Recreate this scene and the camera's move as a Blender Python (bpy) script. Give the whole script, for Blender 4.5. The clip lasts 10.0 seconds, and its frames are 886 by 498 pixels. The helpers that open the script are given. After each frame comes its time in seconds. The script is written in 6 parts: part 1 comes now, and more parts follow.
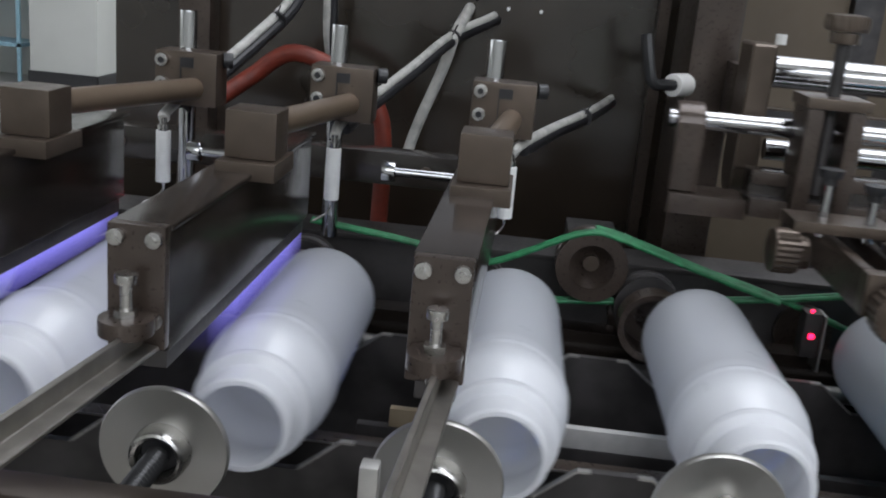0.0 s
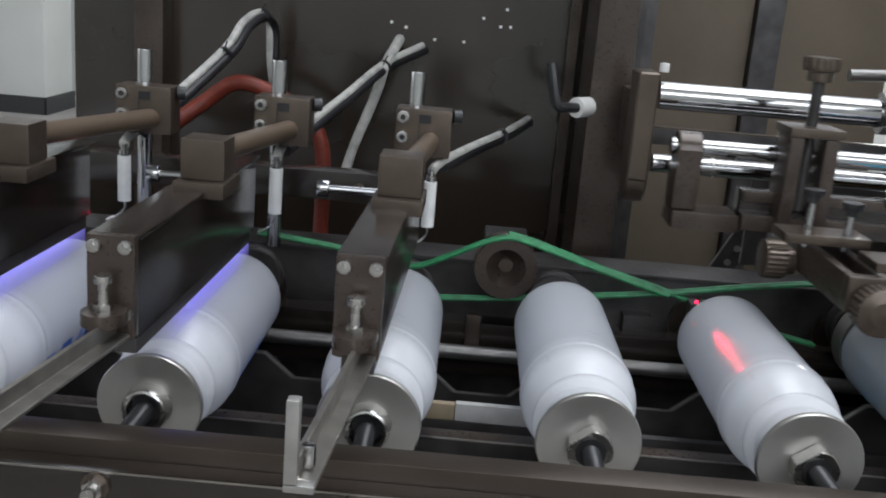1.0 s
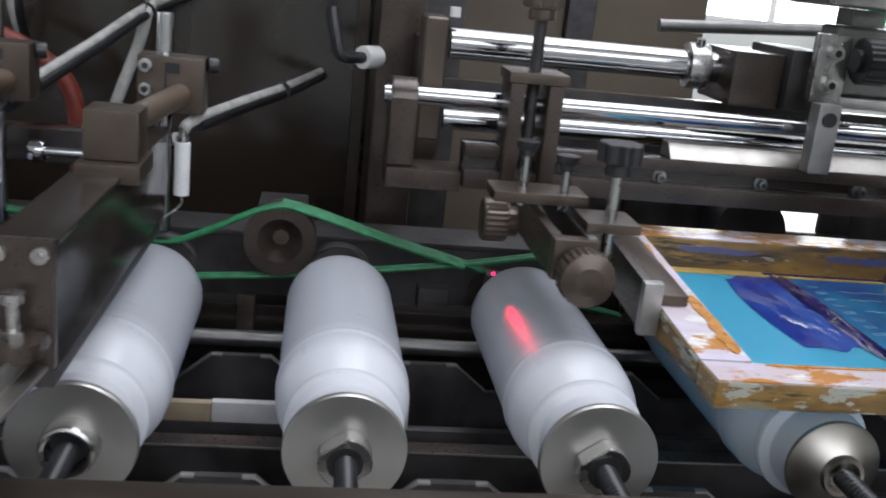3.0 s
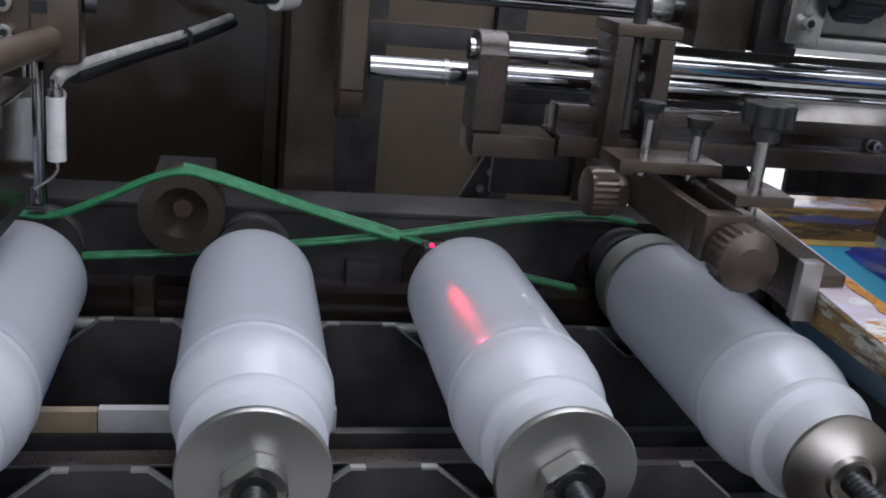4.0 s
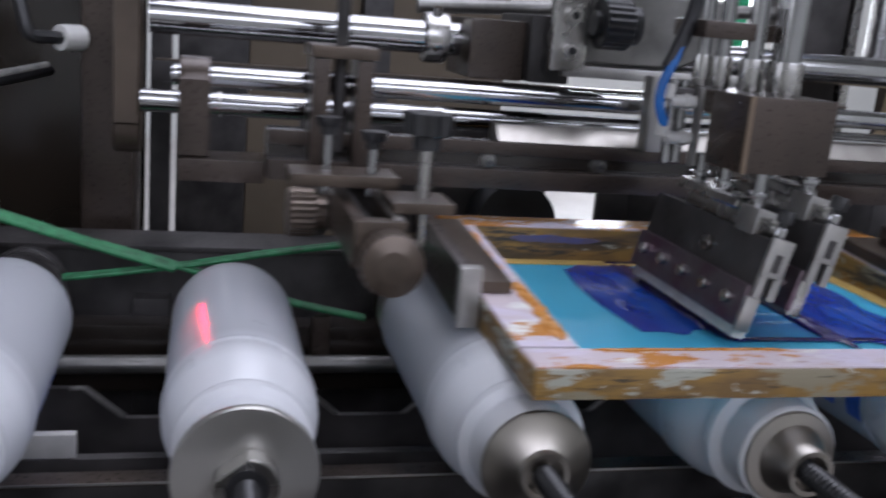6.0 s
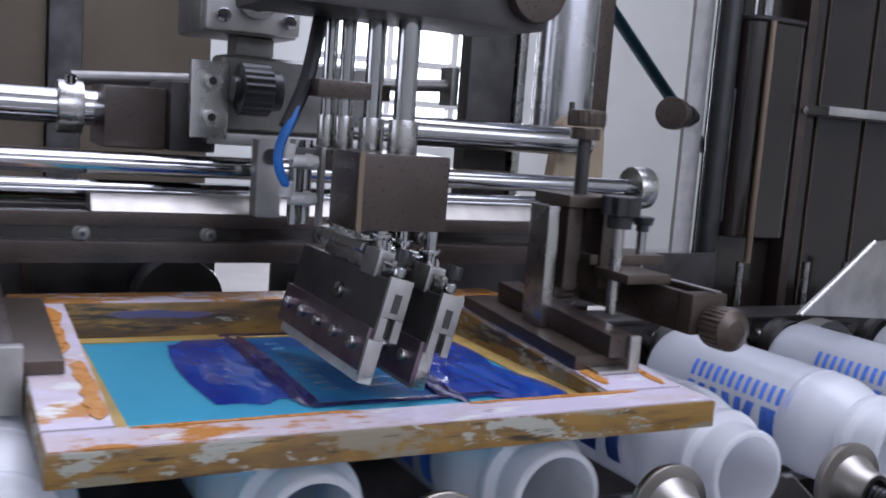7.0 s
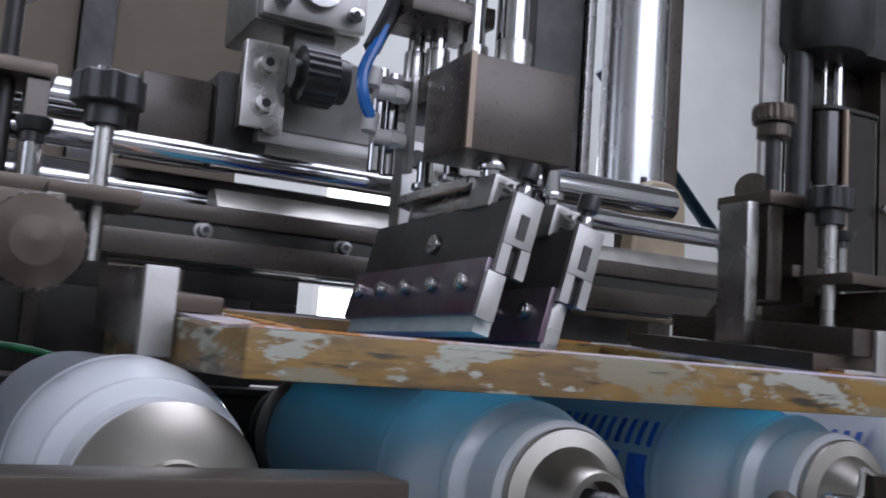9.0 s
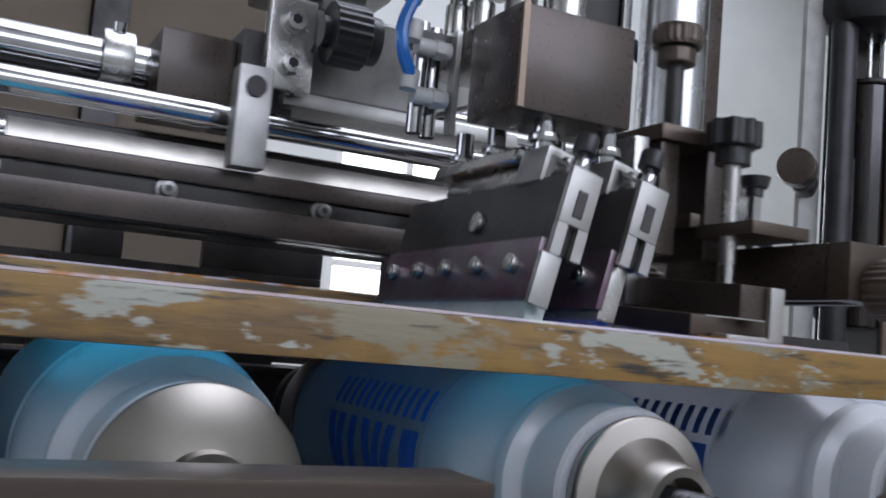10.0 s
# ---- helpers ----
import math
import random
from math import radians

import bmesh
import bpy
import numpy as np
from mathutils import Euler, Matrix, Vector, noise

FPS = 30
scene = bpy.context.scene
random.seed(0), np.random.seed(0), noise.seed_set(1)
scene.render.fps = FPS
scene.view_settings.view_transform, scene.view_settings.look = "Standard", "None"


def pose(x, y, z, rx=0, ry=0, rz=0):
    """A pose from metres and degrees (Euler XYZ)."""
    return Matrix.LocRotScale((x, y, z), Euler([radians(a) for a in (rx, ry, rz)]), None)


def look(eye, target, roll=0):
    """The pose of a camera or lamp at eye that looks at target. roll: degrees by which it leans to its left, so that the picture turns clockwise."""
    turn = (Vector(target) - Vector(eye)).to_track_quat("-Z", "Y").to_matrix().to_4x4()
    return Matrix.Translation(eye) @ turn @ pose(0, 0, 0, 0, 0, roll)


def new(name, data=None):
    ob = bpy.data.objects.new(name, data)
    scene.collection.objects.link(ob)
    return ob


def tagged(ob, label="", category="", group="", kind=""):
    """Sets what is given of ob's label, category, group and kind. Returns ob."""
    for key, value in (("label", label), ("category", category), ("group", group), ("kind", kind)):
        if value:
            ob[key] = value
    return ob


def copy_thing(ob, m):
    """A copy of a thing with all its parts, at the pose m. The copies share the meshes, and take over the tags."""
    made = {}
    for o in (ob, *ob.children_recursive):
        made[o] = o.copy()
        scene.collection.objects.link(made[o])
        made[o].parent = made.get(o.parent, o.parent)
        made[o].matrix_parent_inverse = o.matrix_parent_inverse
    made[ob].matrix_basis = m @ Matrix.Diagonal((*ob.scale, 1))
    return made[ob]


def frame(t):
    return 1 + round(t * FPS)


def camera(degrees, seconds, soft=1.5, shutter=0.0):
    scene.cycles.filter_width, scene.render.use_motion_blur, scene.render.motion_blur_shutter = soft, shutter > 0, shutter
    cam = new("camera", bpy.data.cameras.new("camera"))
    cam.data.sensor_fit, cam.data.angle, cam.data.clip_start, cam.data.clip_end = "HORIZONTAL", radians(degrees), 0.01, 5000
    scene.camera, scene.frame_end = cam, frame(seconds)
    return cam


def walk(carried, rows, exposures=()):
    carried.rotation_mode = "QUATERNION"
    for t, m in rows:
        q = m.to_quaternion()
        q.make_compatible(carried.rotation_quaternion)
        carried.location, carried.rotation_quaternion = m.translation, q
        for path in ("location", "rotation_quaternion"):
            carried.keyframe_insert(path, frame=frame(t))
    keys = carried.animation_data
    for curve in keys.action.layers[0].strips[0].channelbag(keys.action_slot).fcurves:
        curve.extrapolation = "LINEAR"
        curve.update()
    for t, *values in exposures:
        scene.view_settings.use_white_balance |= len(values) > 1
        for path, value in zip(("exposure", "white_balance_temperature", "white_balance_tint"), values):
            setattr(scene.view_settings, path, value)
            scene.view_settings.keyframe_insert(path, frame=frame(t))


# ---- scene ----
# ---------------------------------------------------------------- camera
cam = camera(48.5, 10.0, soft=1.9, shutter=0.35)
PATH = [
    # seconds, x, y, z, yaw to the left, pitch up, lean
    (0, -0.4822, -0.4213, 1.2205, 3.55, -15.87, 5.26),
    (0.5, -0.4727, -0.505, 1.2397, 1.95, -15.02, 5.25),
    (1, -0.4577, -0.5136, 1.2415, 0.91, -14.82, 4.72),
    (1.5, -0.4454, -0.5126, 1.24, -0.72, -14.55, 5.01),
    (2, -0.4262, -0.5186, 1.2448, -2.46, -14.78, 4.7),
    (2.5, -0.4042, -0.5126, 1.2414, -4.82, -14.85, 5.37),
    (2.7, -0.403, -0.483, 1.2366, -6.33, -15.38, 5.66),
    (3.8, -0.3836, -0.3339, 1.2085, -11.55, -17.85, 5.92),
    (4, -0.3836, -0.3339, 1.2065, -12.35, -18.12, 5.92),
    (4.5, -0.3885, -0.3352, 1.1985, -12.81, -17.44, 6.43),
    (5, -0.3926, -0.3155, 1.1892, -13.07, -17.25, 5.55),
    (5.2, -0.3802, -0.3267, 1.1988, -13.03, -17.49, 5.55),
    (6.5, -0.2132, -0.3784, 1.1802, -19.68, -9.64, 4.09),
    (7, -0.1931, -0.3769, 1.1774, -27.54, -7.2, 4.27),
    (7.5, -0.1899, -0.3692, 1.1483, -26.74, -5.66, 3.82),
    (8, -0.1899, -0.3357, 1.0839, -25.63, -2.05, 3.4),
    (8.5, -0.2058, -0.3047, 1.0494, -27.74, 4.01, 3.79),
    (9, -0.1836, -0.2623, 1.0386, -26.91, 6.93, 4.1),
    (9.5, -0.1802, -0.2296, 1.0368, -27.63, 6.52, 4.34),
    (10, -0.1797, -0.2281, 1.0375, -26.29, 5.69, 4.82),
]


def view(x, y, z, yaw, pitch, lean):
    """Yaw to the left, pitch up, lean to the left, in degrees."""
    return pose(x, y, z) @ pose(0, 0, 0, 0, 0, yaw) @ pose(0, 0, 0, 90 + pitch) @ pose(0, 0, 0, 0, 0, lean)


WHITE = [(0.0, 0.04, 6500, 13), (0.5, 0.22, 6500, 12), (1.0, 0.1, 6500, 12), (1.5, 0.14, 6480, 13), (2.0, 0.22, 6460, 14), (2.5, 0.20, 6450, 14), (4.0, -0.2, 6250, 18), (4.5, -0.22, 6300, 17), (5.2, -0.28, 6480, 16), (6.5, -0.10, 6000, 24), (7.5, -0.08, 5950, 24), (8.5, -0.08, 6000, 22), (10.0, -0.04, 6100, 18)]
walk(cam, [(r[0], view(*r[1:])) for r in PATH], WHITE)

# ---------------------------------------------------------------- light
world = bpy.data.worlds.new("daylight")
scene.world = world
world.use_nodes = True
wn = world.node_tree.nodes
sky = wn.new("ShaderNodeTexSky")
sky.sky_type, sky.sun_disc = "NISHITA", False
sky.sun_elevation, sky.sun_rotation = radians(48), radians(200)
wn["Background"].inputs["Strength"].default_value = 0.10
world.node_tree.links.new(sky.outputs[0], wn["Background"].inputs[0])


def area_lamp(name, at, target, size_x, size_y, watts, color):
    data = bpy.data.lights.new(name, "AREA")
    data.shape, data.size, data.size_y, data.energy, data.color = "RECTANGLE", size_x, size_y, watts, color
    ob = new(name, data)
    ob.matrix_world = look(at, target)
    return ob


# Two added overhead lamps, unseen, brighten the line and the far wall.
area_lamp("skylight_light", (0.88, 0.69, 5.92), (0.60, 0.60, 0.0), 5.1, 3.3, 275, (0.90, 0.95, 1.0))
area_lamp("skylight_light", (1.2, 5.6, 5.92), (1.2, 5.7, 0.0), 12.4, 3.2, 260, (0.93, 0.97, 1.0))
# Front fill lamp, added behind the camera at an unseen opening.
area_lamp("window_light", (0.5, -2.92, 2.55), (0.3, 0.0, 1.0), 3.8, 1.1, 56, (0.90, 0.95, 1.0))
# Daylight from the bright north window.
area_lamp("window_light", (3.8, 7.9, 2.0), (1.0, 0.0, 1.2), 2.0, 2.0, 120, (0.95, 1.0, 1.0))
# West fill lamp, added with no visible source.
area_lamp("window_light", (-5.82, 1.4, 2.1), (0.0, 0.2, 1.1), 4.0, 1.4, 40, (0.92, 0.96, 1.0))
beam_data = bpy.data.lights.new("laser_light", "SPOT")
beam_data.energy, beam_data.color, beam_data.shadow_soft_size = 1.2, (1.0, 0.01, 0.04), 0.002
beam_data.spot_size, beam_data.spot_blend = radians(10), 1.0
new("laser_light", beam_data).matrix_world = look((-0.294, 0.226, 1.0425), (-0.2735, 0.112, 1.0262))

# ---------------------------------------------------------------- helpers
PITCH = 0.125
AXIS = 1.0


def box(x0, x1, y0, y1, z0, z1, bev=0.0):
    bm = bmesh.new()
    bmesh.ops.create_cube(bm, size=1.0)
    for v in bm.verts:
        v.co = Vector(((x0 + x1) / 2 + v.co.x * (x1 - x0), (y0 + y1) / 2 + v.co.y * (y1 - y0), (z0 + z1) / 2 + v.co.z * (z1 - z0)))
    if bev:
        bmesh.ops.bevel(bm, geom=bm.edges[:], offset=bev, segments=2, affect="EDGES", profile=0.7)
    return bm


def rod(a, b, r, seg=20, r2=None, bev=0.0):
    """A round bar from a to b."""
    a, b = Vector(a), Vector(b)
    bm = bmesh.new()
    bmesh.ops.create_cone(bm, cap_ends=True, segments=seg, radius1=r, radius2=r if r2 is None else r2, depth=(b - a).length)
    if bev:
        rim = [e for e in bm.edges if abs(e.verts[0].co.z - e.verts[1].co.z) < 1e-6]
        bmesh.ops.bevel(bm, geom=rim, offset=bev, segments=2, affect="EDGES", profile=0.7)
    m = Matrix.Translation((a + b) / 2) @ (b - a).to_track_quat("Z", "Y").to_matrix().to_4x4()
    bmesh.ops.transform(bm, matrix=m, verts=bm.verts)
    return bm


def lathe(profile, seg=40, close=False):
    """Turned about the y axis: profile of (y, radius)."""
    bm = bmesh.new()
    rings = []
    for y, r in profile:
        rings.append([bm.verts.new((r * math.cos(2 * math.pi * i / seg), y, r * math.sin(2 * math.pi * i / seg))) for i in range(seg)])
    for a, b in zip(rings, rings[1:]):
        for i in range(seg):
            bm.faces.new((a[i], a[(i + 1) % seg], b[(i + 1) % seg], b[i]))
    if close:
        bm.faces.new(rings[0])
        bm.faces.new(rings[-1])
    bmesh.ops.recalc_face_normals(bm, faces=bm.faces[:])
    return bm


def lathe_at(at, profile, seg=32):
    """A closed ring turned about y, set at a place."""
    b = lathe(profile, seg, True)
    bmesh.ops.translate(b, vec=at, verts=b.verts)
    return b


def lathe_up(at, profile, seg=40):
    """A turned body standing on z, set at a place."""
    b = lathe(profile, seg)
    bmesh.ops.rotate(b, cent=(0, 0, 0), matrix=Matrix.Rotation(radians(90), 3, "X"), verts=b.verts)
    bmesh.ops.translate(b, vec=at, verts=b.verts)
    return b


def extrude(outline, axis, lo, hi, bev=0.0):
    """A flat outline of (u, v) made solid from lo to hi along axis: x takes (y, z), y takes (x, z), z takes (x, y)."""
    def at(u, v, w):
        return {"x": (w, u, v), "y": (u, w, v), "z": (u, v, w)}[axis]
    bm = bmesh.new()
    a = [bm.verts.new(at(u, v, lo)) for u, v in outline]
    b = [bm.verts.new(at(u, v, hi)) for u, v in outline]
    bm.faces.new(a)
    bm.faces.new(b[::-1])
    n = len(outline)
    for i in range(n):
        bm.faces.new((a[i], b[i], b[(i + 1) % n], a[(i + 1) % n]))
    bmesh.ops.recalc_face_normals(bm, faces=bm.faces[:])
    if bev:
        bmesh.ops.bevel(bm, geom=bm.edges[:], offset=bev, segments=1, affect="EDGES")
    return bm


def tube(points, r, seg=8, steps=6):
    """A bent round cable through points."""
    pts = [Vector(p) for p in points]
    ext = [pts[0] * 2 - pts[1]] + pts + [pts[-1] * 2 - pts[-2]]
    path = []
    for i in range(1, len(ext) - 2):
        p0, p1, p2, p3 = ext[i - 1], ext[i], ext[i + 1], ext[i + 2]
        for s in range(steps):
            t = s / steps
            path.append(0.5 * ((2 * p1) + (p2 - p0) * t + (2 * p0 - 5 * p1 + 4 * p2 - p3) * t * t + (3 * p1 - p0 - 3 * p2 + p3) * t ** 3))
    path.append(pts[-1])
    bm = bmesh.new()
    rings, side = [], None
    for i, p in enumerate(path):
        d = (path[min(i + 1, len(path) - 1)] - path[max(i - 1, 0)]).normalized()
        if side is None:
            side = d.orthogonal().normalized()
        side = (side - d * side.dot(d)).normalized()
        up = d.cross(side)
        rings.append([bm.verts.new(p + r * (math.cos(2 * math.pi * k / seg) * side + math.sin(2 * math.pi * k / seg) * up)) for k in range(seg)])
    for a, b in zip(rings, rings[1:]):
        for i in range(seg):
            bm.faces.new((a[i], a[(i + 1) % seg], b[(i + 1) % seg], b[i]))
    bm.faces.new(rings[0])
    bm.faces.new(rings[-1])
    bmesh.ops.recalc_face_normals(bm, faces=bm.faces[:])
    return bm


def joined(*bms):
    """Several bmeshes as one."""
    out = bmesh.new()
    for b in bms:
        me = bpy.data.meshes.new("tmp")
        b.to_mesh(me)
        b.free()
        out.from_mesh(me)
        bpy.data.meshes.remove(me)
    return out


def mesh_of(name, bm, mat, smooth=True):
    me = bpy.data.meshes.new(name)
    if smooth:
        for f in bm.faces:
            f.smooth = True
        for e in bm.edges:
            if len(e.link_faces) == 2 and e.calc_face_angle(0) > radians(32):
                e.smooth = False
    bm.to_mesh(me)
    bm.free()
    me.materials.append(mat)
    return me


def thing(name, at=(0, 0, 0), label="", category="", group="", kind=""):
    ob = new(name)
    ob.empty_display_size = 0.02
    ob.location = at
    return tagged(ob, label, category, group, kind)


def origin_of(ob):
    p = Vector((0, 0, 0))
    while ob:
        p += ob.location
        ob = ob.parent
    return p


def part(name, bm, mat, parent, label="", smooth=True):
    """One mesh, given in the world's places, under its thing or part."""
    bmesh.ops.translate(bm, vec=-origin_of(parent), verts=bm.verts)
    ob = new(name, mesh_of(name, bm, mat, smooth))
    ob.parent = parent
    return tagged(ob, label)


def single(name, bm, mat, label, category, group="", kind="", smooth=True):
    """A thing that is one mesh."""
    return tagged(new(name, mesh_of(name, bm, mat, smooth)), label, category, group, kind)


# ---------------------------------------------------------------- materials
def material(name, color, rough=0.5, metal=0.0, vary=0.12, scale=60.0, bump=0.0, bump_scale=300.0, tint=None, spec=0.5, coat=0.0, stretch=(1, 1, 1), rough_vary=0.1):
    mat = bpy.data.materials.new(name)
    mat.use_nodes = True
    nt = mat.node_tree
    n, l = nt.nodes, nt.links
    p = n["Principled BSDF"]
    co = n.new("ShaderNodeTexCoord")
    mp = n.new("ShaderNodeMapping")
    mp.inputs["Scale"].default_value = stretch
    l.new(co.outputs["Object"], mp.inputs[0])
    big = n.new("ShaderNodeTexNoise")
    big.inputs["Scale"].default_value, big.inputs["Detail"].default_value = scale, 5
    fine = n.new("ShaderNodeTexNoise")
    fine.inputs["Scale"].default_value, fine.inputs["Detail"].default_value = bump_scale, 3
    l.new(mp.outputs[0], big.inputs["Vector"])
    l.new(mp.outputs[0], fine.inputs["Vector"])
    mixed = n.new("ShaderNodeMix")
    mixed.data_type = "RGBA"
    c2 = tint or tuple(max(0.0, c * (1 - vary * 2.2)) for c in color)
    c1 = tuple(min(1.0, c * (1 + vary)) for c in color)
    mixed.inputs[6].default_value, mixed.inputs[7].default_value = (*c1, 1), (*c2, 1)
    ramp = n.new("ShaderNodeMapRange")
    ramp.inputs[1].default_value, ramp.inputs[2].default_value = 0.35, 0.7
    l.new(big.outputs[0], ramp.inputs[0])
    l.new(ramp.outputs[0], mixed.inputs[0])
    l.new(mixed.outputs[2], p.inputs["Base Color"])
    rr = n.new("ShaderNodeMapRange")
    rr.inputs[3].default_value, rr.inputs[4].default_value = max(0.02, rough - rough_vary), min(1, rough + rough_vary)
    l.new(fine.outputs[0], rr.inputs[0])
    l.new(rr.outputs[0], p.inputs["Roughness"])
    p.inputs["Metallic"].default_value = metal
    p.inputs["Specular IOR Level"].default_value = spec
    p.inputs["Coat Weight"].default_value = coat
    p.inputs["Coat Roughness"].default_value = 0.12
    if bump:
        b = n.new("ShaderNodeBump")
        b.inputs["Strength"].default_value, b.inputs["Distance"].default_value = bump, 0.0006
        l.new(fine.outputs[0], b.inputs["Height"])
        l.new(b.outputs[0], p.inputs["Normal"])
    return mat


M_BRONZE = material("bronze_paint", (0.062, 0.046, 0.037), 0.30, 0.4, 0.15, 25, 0.05, 500, coat=0.15)
M_BRONZE_LIGHT = material("bronze_anodised", (0.098, 0.075, 0.058), 0.32, 0.55, 0.12, 30, 0.05, 600)
M_DARK = material("dark_panel", (0.021, 0.016, 0.013), 0.20, 0.0, 0.25, 6, 0.02, 80, coat=0.25)
# Brown clouding in the colour imitates blurred reflections on the gloss.
M_PANEL = material("reflection_clouded_panel", (0.015, 0.012, 0.009), 0.17, 0.0, 0.4, 5, 0.03, 10, tint=(0.036, 0.026, 0.019), coat=0.4, rough_vary=0.16)
M_TUBE = material("ground_tube", (0.50, 0.50, 0.51), 0.26, 1.0, 0.06, 20, 0.0, 90, rough_vary=0.05)
M_RAIL = material("polished_rail", (0.078, 0.061, 0.049), 0.30, 0.7, 0.08, 14, 0.0, 300, rough_vary=0.04)
M_BLACK = material("black_steel", (0.048, 0.044, 0.043), 0.44, 0.2, 0.3, 30, 0.1, 300)
M_PLASTIC = material("black_plastic", (0.022, 0.022, 0.023), 0.38, 0.0, 0.2, 50, 0.05, 400)
M_CHROME = material("chromed_steel", (0.42, 0.42, 0.425), 0.11, 1.0, 0.04, 40, 0.0, 200, rough_vary=0.04)
M_STEEL = material("brushed_steel", (0.46, 0.45, 0.43), 0.27, 1.0, 0.06, 20, 0.0, 60, rough_vary=0.05)
M_GREYBOLT = material("zinc_bolt", (0.24, 0.235, 0.225), 0.34, 1.0, 0.15, 80, 0.05, 400)
M_DISC = material("faced_steel", (0.46, 0.45, 0.42), 0.45, 1.0, 0.05, 18, 0.01, 700, rough_vary=0.05)
M_CONE = material("dull_turned_steel", (0.36, 0.335, 0.30), 0.35, 1.0, 0.06, 18, 0.015, 700, rough_vary=0.05)


def turned_finish(mat, amount):
    """Concentric tool marks about the y axis stretch the highlights into fans."""
    n, l = mat.node_tree.nodes, mat.node_tree.links
    p = n["Principled BSDF"]
    tang = n.new("ShaderNodeTangent")
    tang.direction_type, tang.axis = "RADIAL", "Y"
    l.new(tang.outputs[0], p.inputs["Tangent"])
    p.inputs["Anisotropic"].default_value = amount


turned_finish(M_CONE, 0.65)
turned_finish(M_DISC, 0.35)
M_BAR = material("worn_bar", (0.33, 0.31, 0.28), 0.34, 0.95, 0.10, 60, 0.0, 90, rough_vary=0.08)
M_DULL = material("dull_aluminium", (0.43, 0.42, 0.40), 0.40, 0.9, 0.10, 50, 0.08, 600)
M_CASTING = material("grey_casting", (0.20, 0.195, 0.185), 0.42, 0.8, 0.15, 40, 0.1, 300)
M_BRASS = material("bronze_tube", (0.20, 0.148, 0.105), 0.30, 0.5, 0.03, 25, 0.0, 500, rough_vary=0.04)
M_CERAMIC = material("white_ceramic", (0.80, 0.80, 0.78), 0.3, 0.0, 0.05, 80)
M_CABLE = material("black_cable", (0.012, 0.012, 0.014), 0.45, 0.0, 0.2, 90)
M_WHITE_CABLE = material("white_cable", (0.46, 0.45, 0.42), 0.5, 0.0, 0.15, 90)
M_RED_CABLE = material("red_hose", (0.18, 0.027, 0.014), 0.5, 0.0, 0.15, 90)
M_GREEN = material("green_belt", (0.02, 0.20, 0.075), 0.5, 0.0, 0.2, 120, 0.1, 700)
M_BLUE_HOSE = material("blue_hose", (0.02, 0.13, 0.42), 0.22, 0.0, 0.1, 90)
M_TAN = material("tan_panel", (0.135, 0.105, 0.072), 0.7, 0.0, 0.12, 5, 0.1, 90)
M_WALL = material("white_plaster", (0.62, 0.63, 0.60), 0.8, 0.0, 0.025, 2, 0.1, 60)
M_FLOOR = material("pale_floor", (0.36, 0.34, 0.32), 0.35, 0.0, 0.06, 4, 0.05, 60)
M_CEIL = material("ceiling_paint", (0.30, 0.30, 0.29), 0.9, 0.0, 0.05, 3)
M_SKIRT = material("dark_skirting", (0.03, 0.03, 0.032), 0.5)
M_GLASSBLUE = material("pale_blue_plastic", (0.3, 0.5, 0.6), 0.4)
M_FITTING = material("grey_fitting", (0.46, 0.45, 0.43), 0.4, 0.0, 0.08, 60)
M_NYLON = material("white_nylon", (0.70, 0.69, 0.66), 0.45, 0.0, 0.06, 60)
M_TAPE = material("painted_edge", (0.46, 0.31, 0.085), 0.55, 0.0, 0.2, 30)
M_SQUEEGEE = material("milky_urethane", (0.62, 0.60, 0.55), 0.35, 0.0, 0.08, 60)
M_TAN_CAST = material("tan_casting", (0.33, 0.26, 0.17), 0.5, 0.1, 0.1, 40, 0.1, 300)
M_INK = material("blue_ink", (0.008, 0.020, 0.17), 0.16, 0.0, 0.3, 55, 0.8, 110, spec=0.4, tint=(0.012, 0.075, 0.36), stretch=(1.0, 0.35, 1.0))
M_INK_DARK = material("dark_ink", (0.012, 0.006, 0.085), 0.09, 0.0, 0.3, 60, 0.9, 160, coat=0.5, spec=0.5)
M_PRINT = material("printed_ink", (0.08, 0.20, 0.70), 0.4, 0.0, 0.1, 200)


